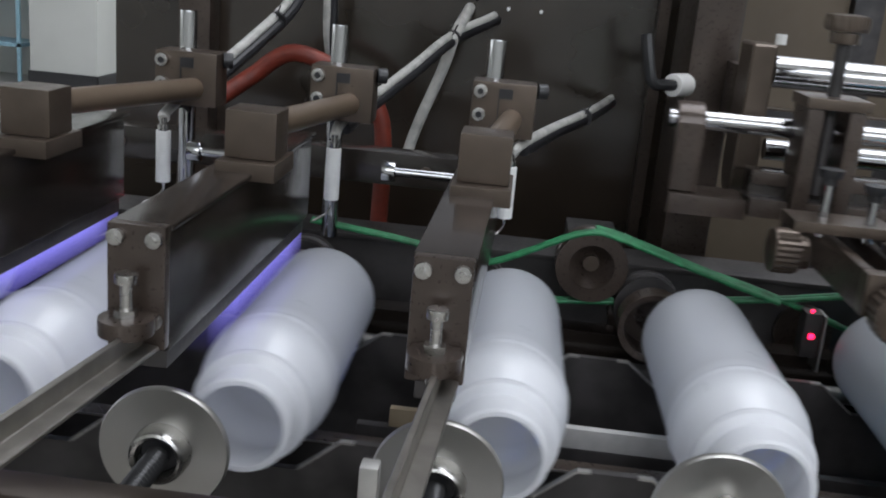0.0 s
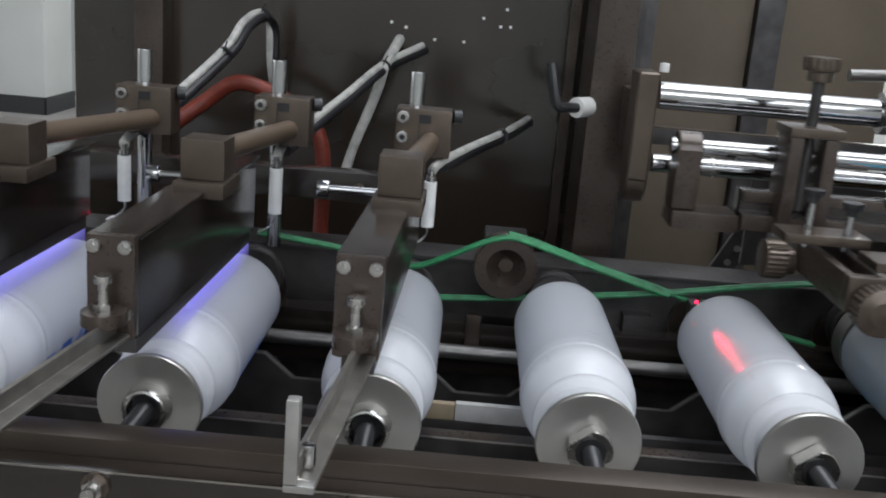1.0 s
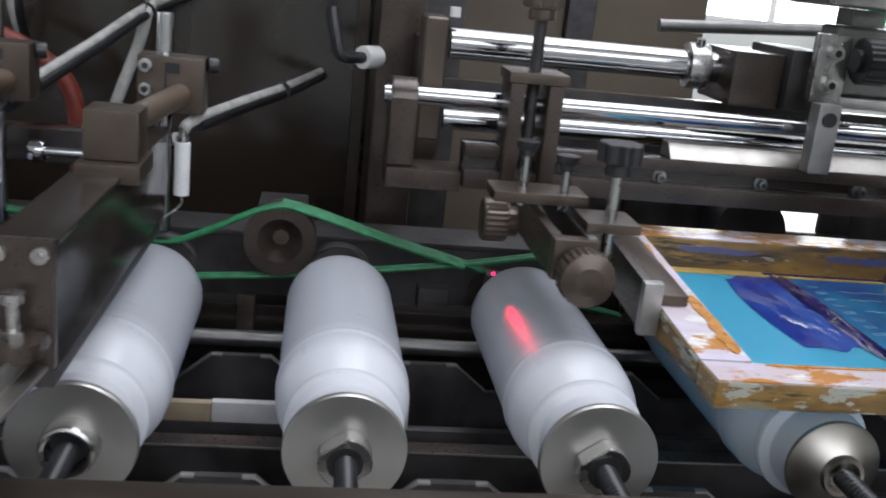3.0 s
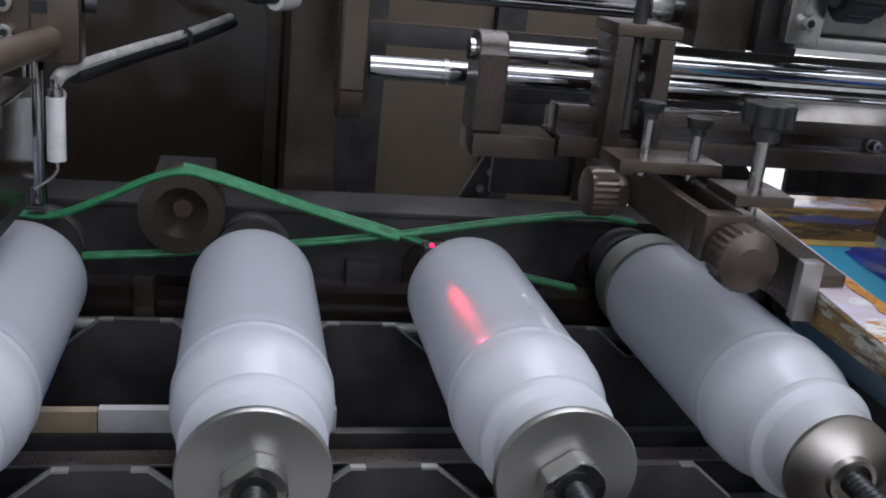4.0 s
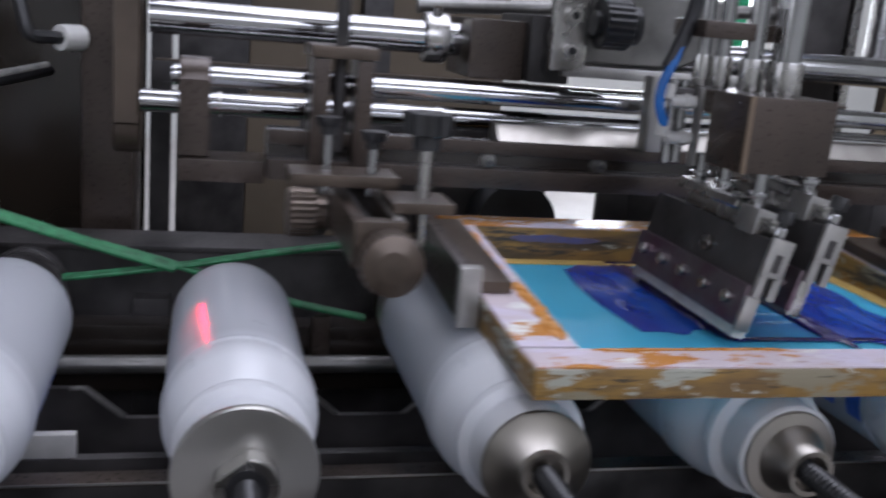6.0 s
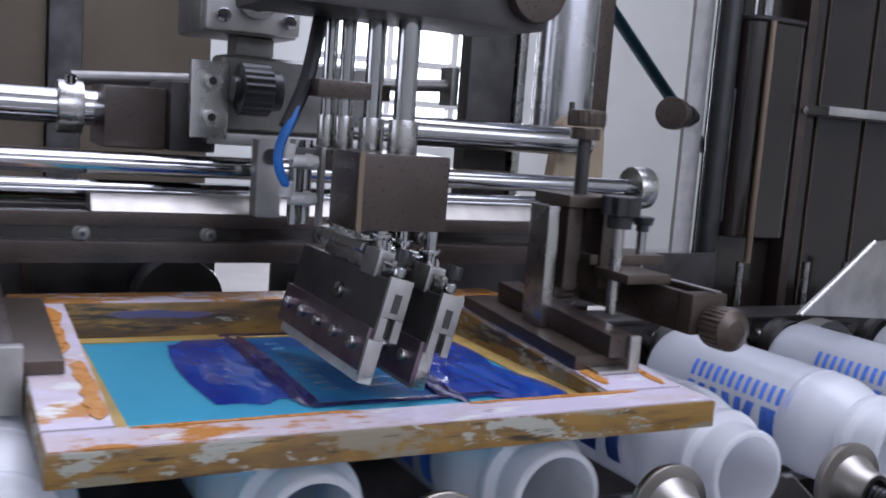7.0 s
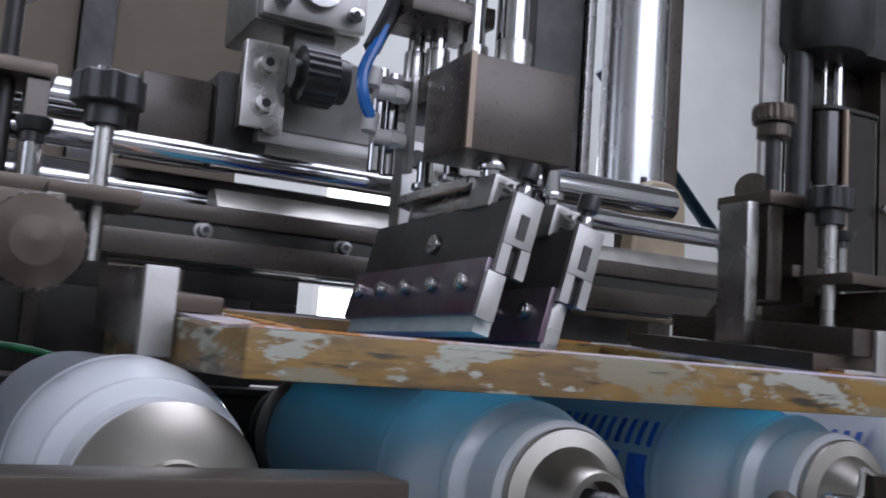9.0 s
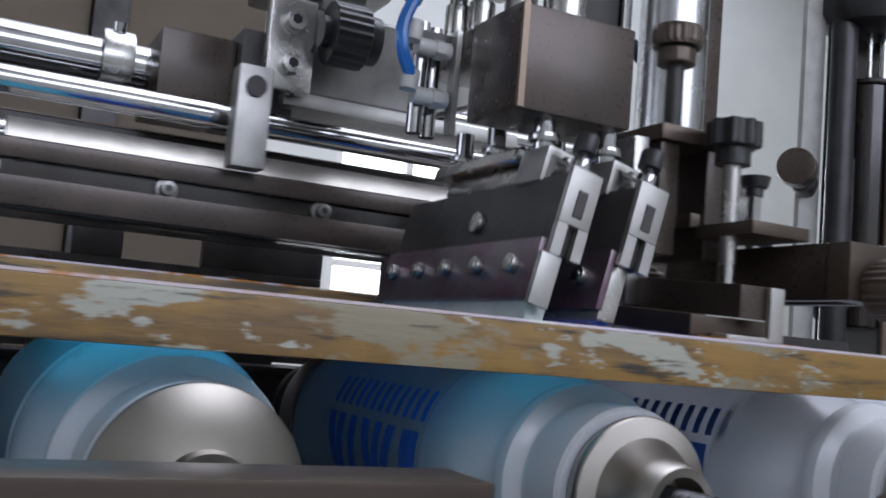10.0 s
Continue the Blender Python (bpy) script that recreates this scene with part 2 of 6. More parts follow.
def bottle_material():
    """Frosted plastic, clearer in the thin body than at the thick neck."""
    mat = bpy.data.materials.new("frosted_plastic")
    mat.use_nodes = True
    n, l = mat.node_tree.nodes, mat.node_tree.links
    p = n["Principled BSDF"]
    out = n["Material Output"]
    co = n.new("ShaderNodeTexCoord")
    noise_t = n.new("ShaderNodeTexNoise")
    noise_t.inputs["Scale"].default_value, noise_t.inputs["Detail"].default_value = 28, 4
    l.new(co.outputs["Object"], noise_t.inputs["Vector"])
    ramp = n.new("ShaderNodeMix")
    ramp.data_type = "RGBA"
    ramp.inputs[6].default_value, ramp.inputs[7].default_value = (0.86, 0.87, 0.88, 1), (0.94, 0.94, 0.95, 1)
    l.new(noise_t.outputs[0], ramp.inputs[0])
    l.new(ramp.outputs[2], p.inputs["Base Color"])
    rr = n.new("ShaderNodeMapRange")
    rr.inputs[3].default_value, rr.inputs[4].default_value = 0.20, 0.42
    l.new(noise_t.outputs[0], rr.inputs[0])
    l.new(rr.outputs[0], p.inputs["Roughness"])
    p.inputs["Specular IOR Level"].default_value = 0.5
    p.inputs["Coat Weight"].default_value, p.inputs["Coat Roughness"].default_value = 1.0, 0.11
    tr = n.new("ShaderNodeBsdfTranslucent")
    tr.inputs[0].default_value = (0.94, 0.95, 0.97, 1)
    mx = n.new("ShaderNodeMixShader")
    mx.inputs[0].default_value = 0.48
    l.new(p.outputs[0], mx.inputs[1])
    l.new(tr.outputs[0], mx.inputs[2])
    sep = n.new("ShaderNodeSeparateXYZ")
    l.new(co.outputs["Object"], sep.inputs[0])
    thin = n.new("ShaderNodeMapRange")
    thin.inputs[1].default_value, thin.inputs[2].default_value = 0.048, 0.082
    thin.inputs[3].default_value, thin.inputs[4].default_value = 0.12, 0.45
    l.new(sep.outputs[1], thin.inputs[0])
    clear, m2 = n.new("ShaderNodeBsdfTransparent"), n.new("ShaderNodeMixShader")
    clear.inputs[0].default_value = (0.90, 0.92, 0.95, 1)
    l.new(thin.outputs[0], m2.inputs[0])
    l.new(mx.outputs[0], m2.inputs[1])
    l.new(clear.outputs[0], m2.inputs[2])
    l.new(m2.outputs[0], out.inputs[0])
    return mat


M_BOTTLE = bottle_material()


def glow(name, color, strength):
    mat = bpy.data.materials.new(name)
    mat.use_nodes = True
    p = mat.node_tree.nodes["Principled BSDF"]
    p.inputs["Base Color"].default_value = (*color, 1)
    p.inputs["Emission Color"].default_value = (*color, 1)
    p.inputs["Emission Strength"].default_value = strength
    return mat


def discharge():
    mat = bpy.data.materials.new("violet_discharge")
    mat.use_nodes = True
    n, l = mat.node_tree.nodes, mat.node_tree.links
    em, tr, mx, nz = n.new("ShaderNodeEmission"), n.new("ShaderNodeBsdfTransparent"), n.new("ShaderNodeMixShader"), n.new("ShaderNodeTexNoise")
    nz.inputs["Scale"].default_value = 140
    em.inputs[0].default_value, em.inputs[1].default_value = (0.29, 0.27, 1.0, 1), 1.35
    # thickest under the electrode, thinning out towards the bottle and both ends
    geo, sep = n.new("ShaderNodeNewGeometry"), n.new("ShaderNodeSeparateXYZ")
    l.new(geo.outputs["Position"], sep.inputs[0])
    share = nz.outputs[0]
    for axis, lo, hi, a, b in ((2, 1.0365, 1.0490, 0.12, 1.0), (1, 0.000, 0.045, 0.0, 1.0), (1, 0.150, 0.182, 1.0, 0.25)):
        mr, mu = n.new("ShaderNodeMapRange"), n.new("ShaderNodeMath")
        mr.inputs[1].default_value, mr.inputs[2].default_value = lo, hi
        mr.inputs[3].default_value, mr.inputs[4].default_value = a, b
        l.new(sep.outputs[axis], mr.inputs[0])
        mu.operation = "MULTIPLY"
        l.new(share, mu.inputs[0])
        l.new(mr.outputs[0], mu.inputs[1])
        share = mu.outputs[0]
    l.new(share, mx.inputs[0])
    l.new(tr.outputs[0], mx.inputs[1])
    l.new(em.outputs[0], mx.inputs[2])
    l.new(mx.outputs[0], n["Material Output"].inputs[0])
    return mat


M_CORONA = discharge()
M_LASER = glow("red_laser", (1.0, 0.01, 0.06), 6.0)
M_SKYPANE = glow("bright_outdoors", (0.92, 1.0, 0.97), 3.2)


def paint_splashed(name="splashed_frame", pale=0.0):
    """Yellow-brown frame with pale and dark scuffs of old ink; pale raises the limit above which chips show."""
    mat = bpy.data.materials.new(name)
    mat.use_nodes = True
    n, l = mat.node_tree.nodes, mat.node_tree.links
    p = n["Principled BSDF"]
    co = n.new("ShaderNodeTexCoord")
    last = None
    base = (0.27, 0.155, 0.036, 1)
    layers = [((0.17, 0.10, 0.035, 1), (16, 16, 50), 1.0, 0.46, 0.60, 0), ((0.075, 0.052, 0.028, 1), (11, 11, 110), 1.0, 0.52, 0.62, 5), ((0.24, 0.21, 0.14, 1), (18, 18, 50), 1.0, 0.535 + pale, 0.565 + pale, 7), ((0.36, 0.36, 0.30, 1), (20, 20, 52), 1.0, 0.565 + pale, 0.578 + pale, 17), ((0.42, 0.42, 0.37, 1), (60, 60, 110), 1.0, 0.625 + pale, 0.637 + pale, 27), ((0.035, 0.030, 0.022, 1), (20, 20, 170), 1.0, 0.555, 0.62, 13)]
    prev = None
    for color, stretch, scale, lo, hi, seed in layers:
        mp = n.new("ShaderNodeMapping")
        mp.inputs["Location"].default_value = (seed, seed, 0)
        mp.inputs["Scale"].default_value = stretch
        l.new(co.outputs["Object"], mp.inputs[0])
        t = n.new("ShaderNodeTexNoise")
        t.inputs["Scale"].default_value, t.inputs["Detail"].default_value = scale, 9
        t.inputs["Roughness"].default_value = 0.66
        l.new(mp.outputs[0], t.inputs["Vector"])
        r = n.new("ShaderNodeMapRange")
        r.inputs[1].default_value, r.inputs[2].default_value = lo, hi
        l.new(t.outputs[0], r.inputs[0])
        m = n.new("ShaderNodeMix")
        m.data_type = "RGBA"
        l.new(r.outputs[0], m.inputs[0])
        if prev is None:
            m.inputs[6].default_value = base
        else:
            l.new(prev, m.inputs[6])
        m.inputs[7].default_value = color
        prev = m.outputs[2]
        last = t
    l.new(prev, p.inputs["Base Color"])
    p.inputs["Roughness"].default_value = 0.5
    b = n.new("ShaderNodeBump")
    b.inputs["Strength"].default_value, b.inputs["Distance"].default_value = 0.5, 0.0008
    l.new(last.outputs[0], b.inputs["Height"])
    l.new(b.outputs[0], p.inputs["Normal"])
    return mat


def paint_top(name, orange):
    """Worn pale top of the frame with lilac and orange smears."""
    mat = bpy.data.materials.new(name)
    mat.use_nodes = True
    n, l = mat.node_tree.nodes, mat.node_tree.links
    p = n["Principled BSDF"]
    co = n.new("ShaderNodeTexCoord")
    prev = None
    layers = [((0.62, 0.56, 0.66, 1), 26, 0.46, 0.56, 3), ((0.50, 0.21, 0.045, 1), 30, orange, orange + 0.04, 9), ((0.74, 0.74, 0.70, 1), 55, 0.56, 0.62, 21), ((0.25, 0.12, 0.08, 1), 60, 0.64, 0.68, 31)]
    for color, scale, lo, hi, seed in layers:
        mp = n.new("ShaderNodeMapping")
        mp.inputs["Location"].default_value = (seed, seed, 0)
        mp.inputs["Scale"].default_value = (0.45, 1.0, 1.0)
        l.new(co.outputs["Object"], mp.inputs[0])
        t = n.new("ShaderNodeTexNoise")
        t.inputs["Scale"].default_value, t.inputs["Detail"].default_value = scale, 9
        t.inputs["Roughness"].default_value = 0.66
        l.new(mp.outputs[0], t.inputs["Vector"])
        r = n.new("ShaderNodeMapRange")
        r.inputs[1].default_value, r.inputs[2].default_value = lo, hi
        l.new(t.outputs[0], r.inputs[0])
        m = n.new("ShaderNodeMix")
        m.data_type = "RGBA"
        l.new(r.outputs[0], m.inputs[0])
        if prev is None:
            m.inputs[6].default_value = (0.58, 0.50, 0.52, 1)
        else:
            l.new(prev, m.inputs[6])
        m.inputs[7].default_value = color
        prev = m.outputs[2]
    # fine dark cracks where the varnish has lifted
    v = n.new("ShaderNodeTexVoronoi")
    v.feature = "DISTANCE_TO_EDGE"
    v.inputs["Scale"].default_value = 75
    mixv = n.new("ShaderNodeMix")
    mixv.data_type = "VECTOR"
    mixv.inputs[0].default_value = 0.03
    l.new(co.outputs["Object"], mixv.inputs[4])
    l.new(t.outputs[1], mixv.inputs[5])
    l.new(mixv.outputs[1], v.inputs["Vector"])
    line = n.new("ShaderNodeMapRange")
    line.inputs[1].default_value, line.inputs[2].default_value = 0.004, 0.022
    line.inputs[3].default_value, line.inputs[4].default_value = 0.5, 0.0
    l.new(v.outputs["Distance"], line.inputs[0])
    gate = n.new("ShaderNodeMath")
    gate.operation = "MULTIPLY"
    l.new(line.outputs[0], gate.inputs[0])
    soft_gate = n.new("ShaderNodeMapRange")
    soft_gate.inputs[1].default_value, soft_gate.inputs[2].default_value = 0.54, 0.66
    l.new(t.outputs[0], soft_gate.inputs[0])
    l.new(soft_gate.outputs[0], gate.inputs[1])
    m = n.new("ShaderNodeMix")
    m.data_type = "RGBA"
    l.new(gate.outputs[0], m.inputs[0])
    l.new(prev, m.inputs[6])
    m.inputs[7].default_value = (0.16, 0.09, 0.06, 1)
    l.new(m.outputs[2], p.inputs["Base Color"])
    p.inputs["Roughness"].default_value = 0.27
    bump = n.new("ShaderNodeBump")
    bump.inputs["Strength"].default_value, bump.inputs["Distance"].default_value = 0.25, 0.0006
    l.new(t.outputs[0], bump.inputs["Height"])
    l.new(bump.outputs[0], p.inputs["Normal"])
    return mat


M_FRAME = paint_splashed()
M_FRAME_FAR = paint_splashed("stained_far_rail", 0.10)
M_FRAME_TOP = paint_top("worn_frame_top", 0.535)
M_FRAME_AMBER = paint_top("amber_frame_top", 0.44)
M_AMBER = material("peeled_varnish", (0.40, 0.16, 0.030), 0.28, 0.0, 0.35, 70, 0.3, 160, tint=(0.50, 0.24, 0.06))
M_BLUE_STAIN = material("dried_blue_smear", (0.055, 0.070, 0.20), 0.5, 0.0, 0.4, 90, 0.3, 200, tint=(0.12, 0.09, 0.10))
M_GHOST = material("ink_ghost", (0.055, 0.21, 0.38), 0.45, 0.0, 0.2, 90)
M_MESH = material("cyan_mesh", (0.15, 0.62, 0.78), 0.36, 0.0, 0.08, 12, 0.15, 2500, tint=(0.10, 0.52, 0.70))


def let_through(mat, color, share):
    """Lets some tinted light pass a thin sheet."""
    n, l = mat.node_tree.nodes, mat.node_tree.links
    tr, mx = n.new("ShaderNodeBsdfTranslucent"), n.new("ShaderNodeMixShader")
    tr.inputs[0].default_value = (*color, 1)
    mx.inputs[0].default_value = share
    l.new(n["Principled BSDF"].outputs[0], mx.inputs[1])
    l.new(tr.outputs[0], mx.inputs[2])
    l.new(mx.outputs[0], n["Material Output"].inputs[0])


let_through(M_MESH, (0.18, 0.82, 1.0), 0.50)


def open_weave(mat, color, share):
    """Open holes of a fine weave, tinted."""
    n, l = mat.node_tree.nodes, mat.node_tree.links
    out = n["Material Output"]
    before = out.inputs[0].links[0].from_socket
    clear, mx = n.new("ShaderNodeBsdfTransparent"), n.new("ShaderNodeMixShader")
    clear.inputs[0].default_value = (*color, 1)
    mx.inputs[0].default_value = share
    l.new(before, mx.inputs[1])
    l.new(clear.outputs[0], mx.inputs[2])
    l.new(mx.outputs[0], out.inputs[0])


open_weave(M_MESH, (0.32, 0.87, 1.0), 0.22)
M_STAINED = material("stained_steel", (0.17, 0.15, 0.16), 0.34, 0.8, 0.2, 60, 0.05, 400, tint=(0.16, 0.08, 0.12))
M_STENCIL = material("stencil_field", (0.04, 0.24, 0.38), 0.45, 0.0, 0.25, 30, 0.3, 200, spec=0.25, tint=(0.05, 0.08, 0.30))

let_through(M_STENCIL, (0.10, 0.55, 0.85), 0.5)

# ---------------------------------------------------------------- the room
single("floor", box(-6.0, 8.5, -3.2, 8.4, -0.05, 0.0), M_FLOOR, "pale worn factory floor", "floor", kind="structure")
# Ceiling out of view; both openings are added for the overhead lamps.
single("ceiling", joined(box(-6.0, 8.5, -3.2, -0.96, 6.0, 6.05), box(-6.0, -1.67, -0.96, 2.34, 6.0, 6.05), box(3.43, 8.5, -0.96, 2.34, 6.0, 6.05), box(-6.0, 8.5, 2.34, 4.0, 6.0, 6.05), box(-6.0, -5.0, 4.0, 7.2, 6.0, 6.05), box(7.4, 8.5, 4.0, 7.2, 6.0, 6.05), box(-6.0, 8.5, 7.2, 8.4, 6.0, 6.05)), M_CEIL, "pale painted ceiling, out of view, with two added light openings", "ceiling", kind="structure")


def wall_with_hole(name, axis, at, thick, u0, u1, hole, label):
    """A wall across x ('y' axis) or across y ('x' axis) with one opening (u0, u1, z0, z1)."""
    a, b, c, d = hole
    out = []
    for s0, s1, z0, z1 in ((u0, a, 0, 6.0), (b, u1, 0, 6.0), (a, b, 0, c), (a, b, d, 6.0)):
        if s1 - s0 < 1e-4:
            continue
        out.append(box(s0, s1, at, at + thick, z0, z1) if axis == "y" else box(at, at + thick, s0, s1, z0, z1))
    return single(name, joined(*out), M_WALL, label, "wall", kind="structure")


# South and west openings are added, out of view, for the fill lamps.
wall_with_hole("wall_south", "y", -3.2, 0.2, -6.0, 8.5, (-1.5, 2.5, 2.0, 3.2), "white plaster wall, out of view, with an added long high light opening")
wall_with_hole("wall_north", "y", 8.0, 0.2, -6.0, 8.5, (2.75, 4.85, 0.95, 3.1), "white plaster wall with a bright window")
wall_with_hole("wall_west", "x", -6.0, 0.15, -3.0, 8.0, (-0.8, 3.6, 1.4, 2.8), "white plaster wall, out of view, with an added light opening")
wall_with_hole("wall_east", "x", 8.35, 0.15, -3.0, 8.0, (-0.2, -0.2, 1.0, 1.0), "plain white plaster wall")
single("pillar", box(-4.42, -3.86, 7.3, 7.85, 0.0, 6.0, 0.01), M_WALL, "white painted square pillar", "pillar", kind="structure")
single("baseboard", joined(box(-4.43, -3.85, 7.285, 7.30, 0.0, 0.14), box(-3.86, -3.845, 7.285, 7.86, 0.0, 0.14)), M_SKIRT, "dark skirting round the pillar", "baseboard", kind="structure")

win = thing("window_1", (3.8, 8.0, 0.95), "bright white-framed window with greenery outside", "window", kind="structure")
for x in (2.75, 3.45, 4.12, 4.79):
    part("window_frame", box(x, x + 0.06, 8.0, 8.08, 0.95, 3.1), M_NYLON, win)
for z in (0.95, 1.32, 1.68, 2.1, 3.04):
    part("window_frame", box(2.81, 4.79, 8.005, 8.075, z, z + 0.06), M_NYLON, win)
single("backdrop", box(-2, 12, 11.0, 11.05, -0.5, 6.0), M_SKYPANE, "bright overcast outdoors", "backdrop", kind="structure")
single("green_curtain", extrude([(4.34 + 0.012 * i, 7.93 + 0.012 * (i % 2)) for i in range(15)] + [(4.51, 7.97), (4.34, 7.97)], "z", 1.0, 2.62), material("green_cloth", (0.03, 0.42, 0.20), 0.8, 0.0, 0.25, 20), "green cloth hanging beside the window", "curtain")

# storage rack far behind
shelf = thing("storage_rack", (-5.1, 7.6, 0.0), "pale blue metal storage rack", "rack")
for z in (0.3, 0.72, 1.14, 1.56):
    part("shelf", box(-5.5, -4.55, 7.4, 7.8, z, z + 0.03), M_GLASSBLUE, shelf)
for x in (-5.5, -4.58):
    for y in (7.4, 7.78):
        part("post", box(x, x + 0.03, y, y + 0.02, 0.0, 1.9), M_GLASSBLUE, shelf)

# ---------------------------------------------------------------- machine body
mach = thing("machine_base", (-0.2, 0.2, 0.0), "dark bronze-painted base of the printing machine", "machine")
part("cabinet", box(-1.3, 0.95, -0.02, 0.62, 0.02, 0.80, 0.004), M_DARK, mach)
part("bed_plate", box(-1.3, 0.95, -0.12, 0.62, 0.802, 0.83, 0.002), M_BLACK, mach)
tail_rails = []
for bx0, bx1, by, bz in ((-1.25, -0.094, -0.060, 1.0155), (0.062, 0.95, -0.058, 1.0170)):
    tr = thing("tailstock_rail", (bx0, -0.07, 0.968), "smooth brown steel rail that slides with the tailstocks", "rail", group="tailstock rails")
    part("bar", box(bx0, bx1, -0.078, by, 0.968, bz, 0.001), M_RAIL, tr)
    if bx0 < 0:
        part("flange", box(bx0, -0.080, -0.0925, -0.0785, 0.968, 1.0060, 0.001), M_DARK, tr)
        # Thin pale strip along the flange's upper front edge.
        part("worn_edge", box(bx0, -0.0805, -0.0928, -0.0923, 1.0052, 1.0061), M_BAR, tr, "thin pale metal strip")
    else:
        part("worn_edge", box(bx0, bx1, -0.0785, -0.0779, bz - 0.0085, bz - 0.0076), M_BAR, tr, "thin pale metal strip")
        for x in (bx0 + 0.012, bx0 + 0.262, bx0 + 0.512):
            part("cap_screw", rod((x, -0.0781, 0.985), (x, -0.0815, 0.985), 0.0042, 16, bev=0.0006), M_GREYBOLT, tr)
    tail_rails.append(tr)
for x in (-1.15, -0.9, -0.55, -0.2, 0.3, 0.7):
    part("rail_post", box(x - 0.03, x + 0.03, -0.116, -0.062, 0.83, 0.9675), M_BLACK, mach)

panel = thing("back_panel", (-0.6, 0.52, 0.83), "large dark glossy enclosure panel with small drilled holes", "panel")
part("sheet", box(-0.872, -0.318, 0.512, 0.522, 0.83, 1.75), M_PANEL, panel)
part("edge_trim", box(-0.366, -0.356, 0.494, 0.511, 0.83, 1.75), M_BRONZE, panel)
part("post", box(-0.80, -0.77, 0.48, 0.511, 0.83, 1.75, 0.003), M_BRONZE, panel)
for i, (x, z) in enumerate(((-0.429, 1.2255), (-0.434, 1.208), (-0.424, 1.2085), (-0.53, 1.2), (-0.545, 1.204), (-0.465, 1.237), (-0.47, 1.19), (-0.452, 1.215), (-0.50, 1.19))):
    part("hole_rim", rod((x, 0.5095, z), (x, 0.513, z), 0.0016, 10), M_NYLON, panel)

column = thing("support_column", (-0.335, 0.42, 0.83), "brown machine column carrying a rounded bearing plate", "column")
part("post", box(-0.354, -0.318, 0.365, 0.46, 0.83, 1.75, 0.004), M_BRONZE, column)
rounded = [(0.282, 1.190), (0.322, 1.190), (0.322, 1.104)] + [(0.302 + 0.020 * math.cos(a), 1.102 + 0.020 * math.sin(a)) for a in [-math.pi * k / 8 for k in range(9)]] + [(0.282, 1.104)]
part("bearing_plate", extrude(rounded, "x", -0.326, -0.309, 0.0015), M_BRONZE_LIGHT, column)
part("plate_foot", box(-0.3255, -0.3185, 0.3223, 0.3645, 1.120, 1.172, 0.001), M_BRONZE, column)
part("cap_screw", rod((-0.3035, 0.302, 1.190), (-0.3035, 0.302, 1.197), 0.004, 10), M_NYLON, column)
part("dark_strut", box(-0.312, -0.296, 0.47, 0.50, 0.83, 1.75), M_BLACK, column)
part("lever", tube([(-0.358, 0.358, 1.150), (-0.372, 0.348, 1.150), (-0.383, 0.34, 1.152), (-0.388, 0.34, 1.168), (-0.392, 0.342, 1.187)], 0.0045), M_PLASTIC, column)
part("lever_hub", rod((-0.3535, 0.366, 1.150), (-0.366, 0.353, 1.150), 0.009, 16, bev=0.001), M_NYLON, column, "white nylon hub")

shaft = thing("upper_shaft", (-0.2, 0.305, 1.171), "thick polished guide shaft with collar and end block", "shaft")
part("bar", rod((-0.305, 0.305, 1.171), (0.290, 0.305, 1.171), 0.0114, 32), M_CHROME, shaft)
part("collar", rod((-0.125, 0.305, 1.171), (-0.109, 0.305, 1.171), 0.0172, 28, bev=0.002), M_STEEL, shaft)
part("collar_screw", rod((-0.117, 0.300, 1.1865), (-0.117, 0.299, 1.1915), 0.0035, 12), M_CHROME, shaft)
part("end_block", box(-0.100, -0.062, 0.271, 0.335, 1.1475, 1.1868, 0.002), M_BRONZE, shaft)
part("side_block", box(-0.0615, -0.032, 0.262, 0.335, 1.1480, 1.1920, 0.002), M_BLACK, shaft)

lower = thing("lower_shaft", (-0.1, 0.276, 1.1195), "polished lower guide shaft fixed to the column", "shaft")
part("bar", rod((-0.3085, 0.276, 1.1195), (0.300, 0.276, 1.1195), 0.0075, 28), M_CHROME, lower)
part("end_ring", rod((-0.262, 0.276, 1.1195), (-0.259, 0.276, 1.1195), 0.0080, 28), M_STEEL, lower)

motor = thing("bolted_bracket", (-0.03, 0.25, 1.16), "bolted aluminium bracket with a black knurled adjusting knob", "bracket")
part("plate", box(-0.054, -0.030, 0.2405, 0.2500, 1.158, 1.206, 0.0015), M_STEEL, motor)
for z in (1.1712, 1.1935):
    bolt = part("bolt", joined(rod((-0.042, 0.2405, z), (-0.042, 0.2345, z), 0.0052, 16, bev=0.001), rod((-0.042, 0.2405, z), (-0.042, 0.2390, z), 0.0068, 20)), M_STEEL, motor)
    # Flat black disc; the hollow's shade is put into its colour.
    part("socket", rod((-0.042, 0.2347, z), (-0.042, 0.2342, z), 0.0027, 6), M_CABLE, bolt)
ribs = [(0.234 + (0.0165 if i % 2 else 0.0152) * math.cos(math.pi * i / 22), 1.190 + (0.0165 if i % 2 else 0.0152) * math.sin(math.pi * i / 22)) for i in range(44)]
part("knob", joined(extrude(ribs, "x", -0.026, -0.007, 0.0005), rod((-0.007, 0.234, 1.190), (0.000, 0.234, 1.190), 0.0125, 24, bev=0.001), rod((-0.030, 0.234, 1.190), (-0.026, 0.234, 1.190), 0.008, 20)), M_PLASTIC, motor, "black ribbed knob")
part("arm", box(-0.040, 0.10, 0.253, 0.290, 1.154, 1.162, 0.002), M_DULL, motor)
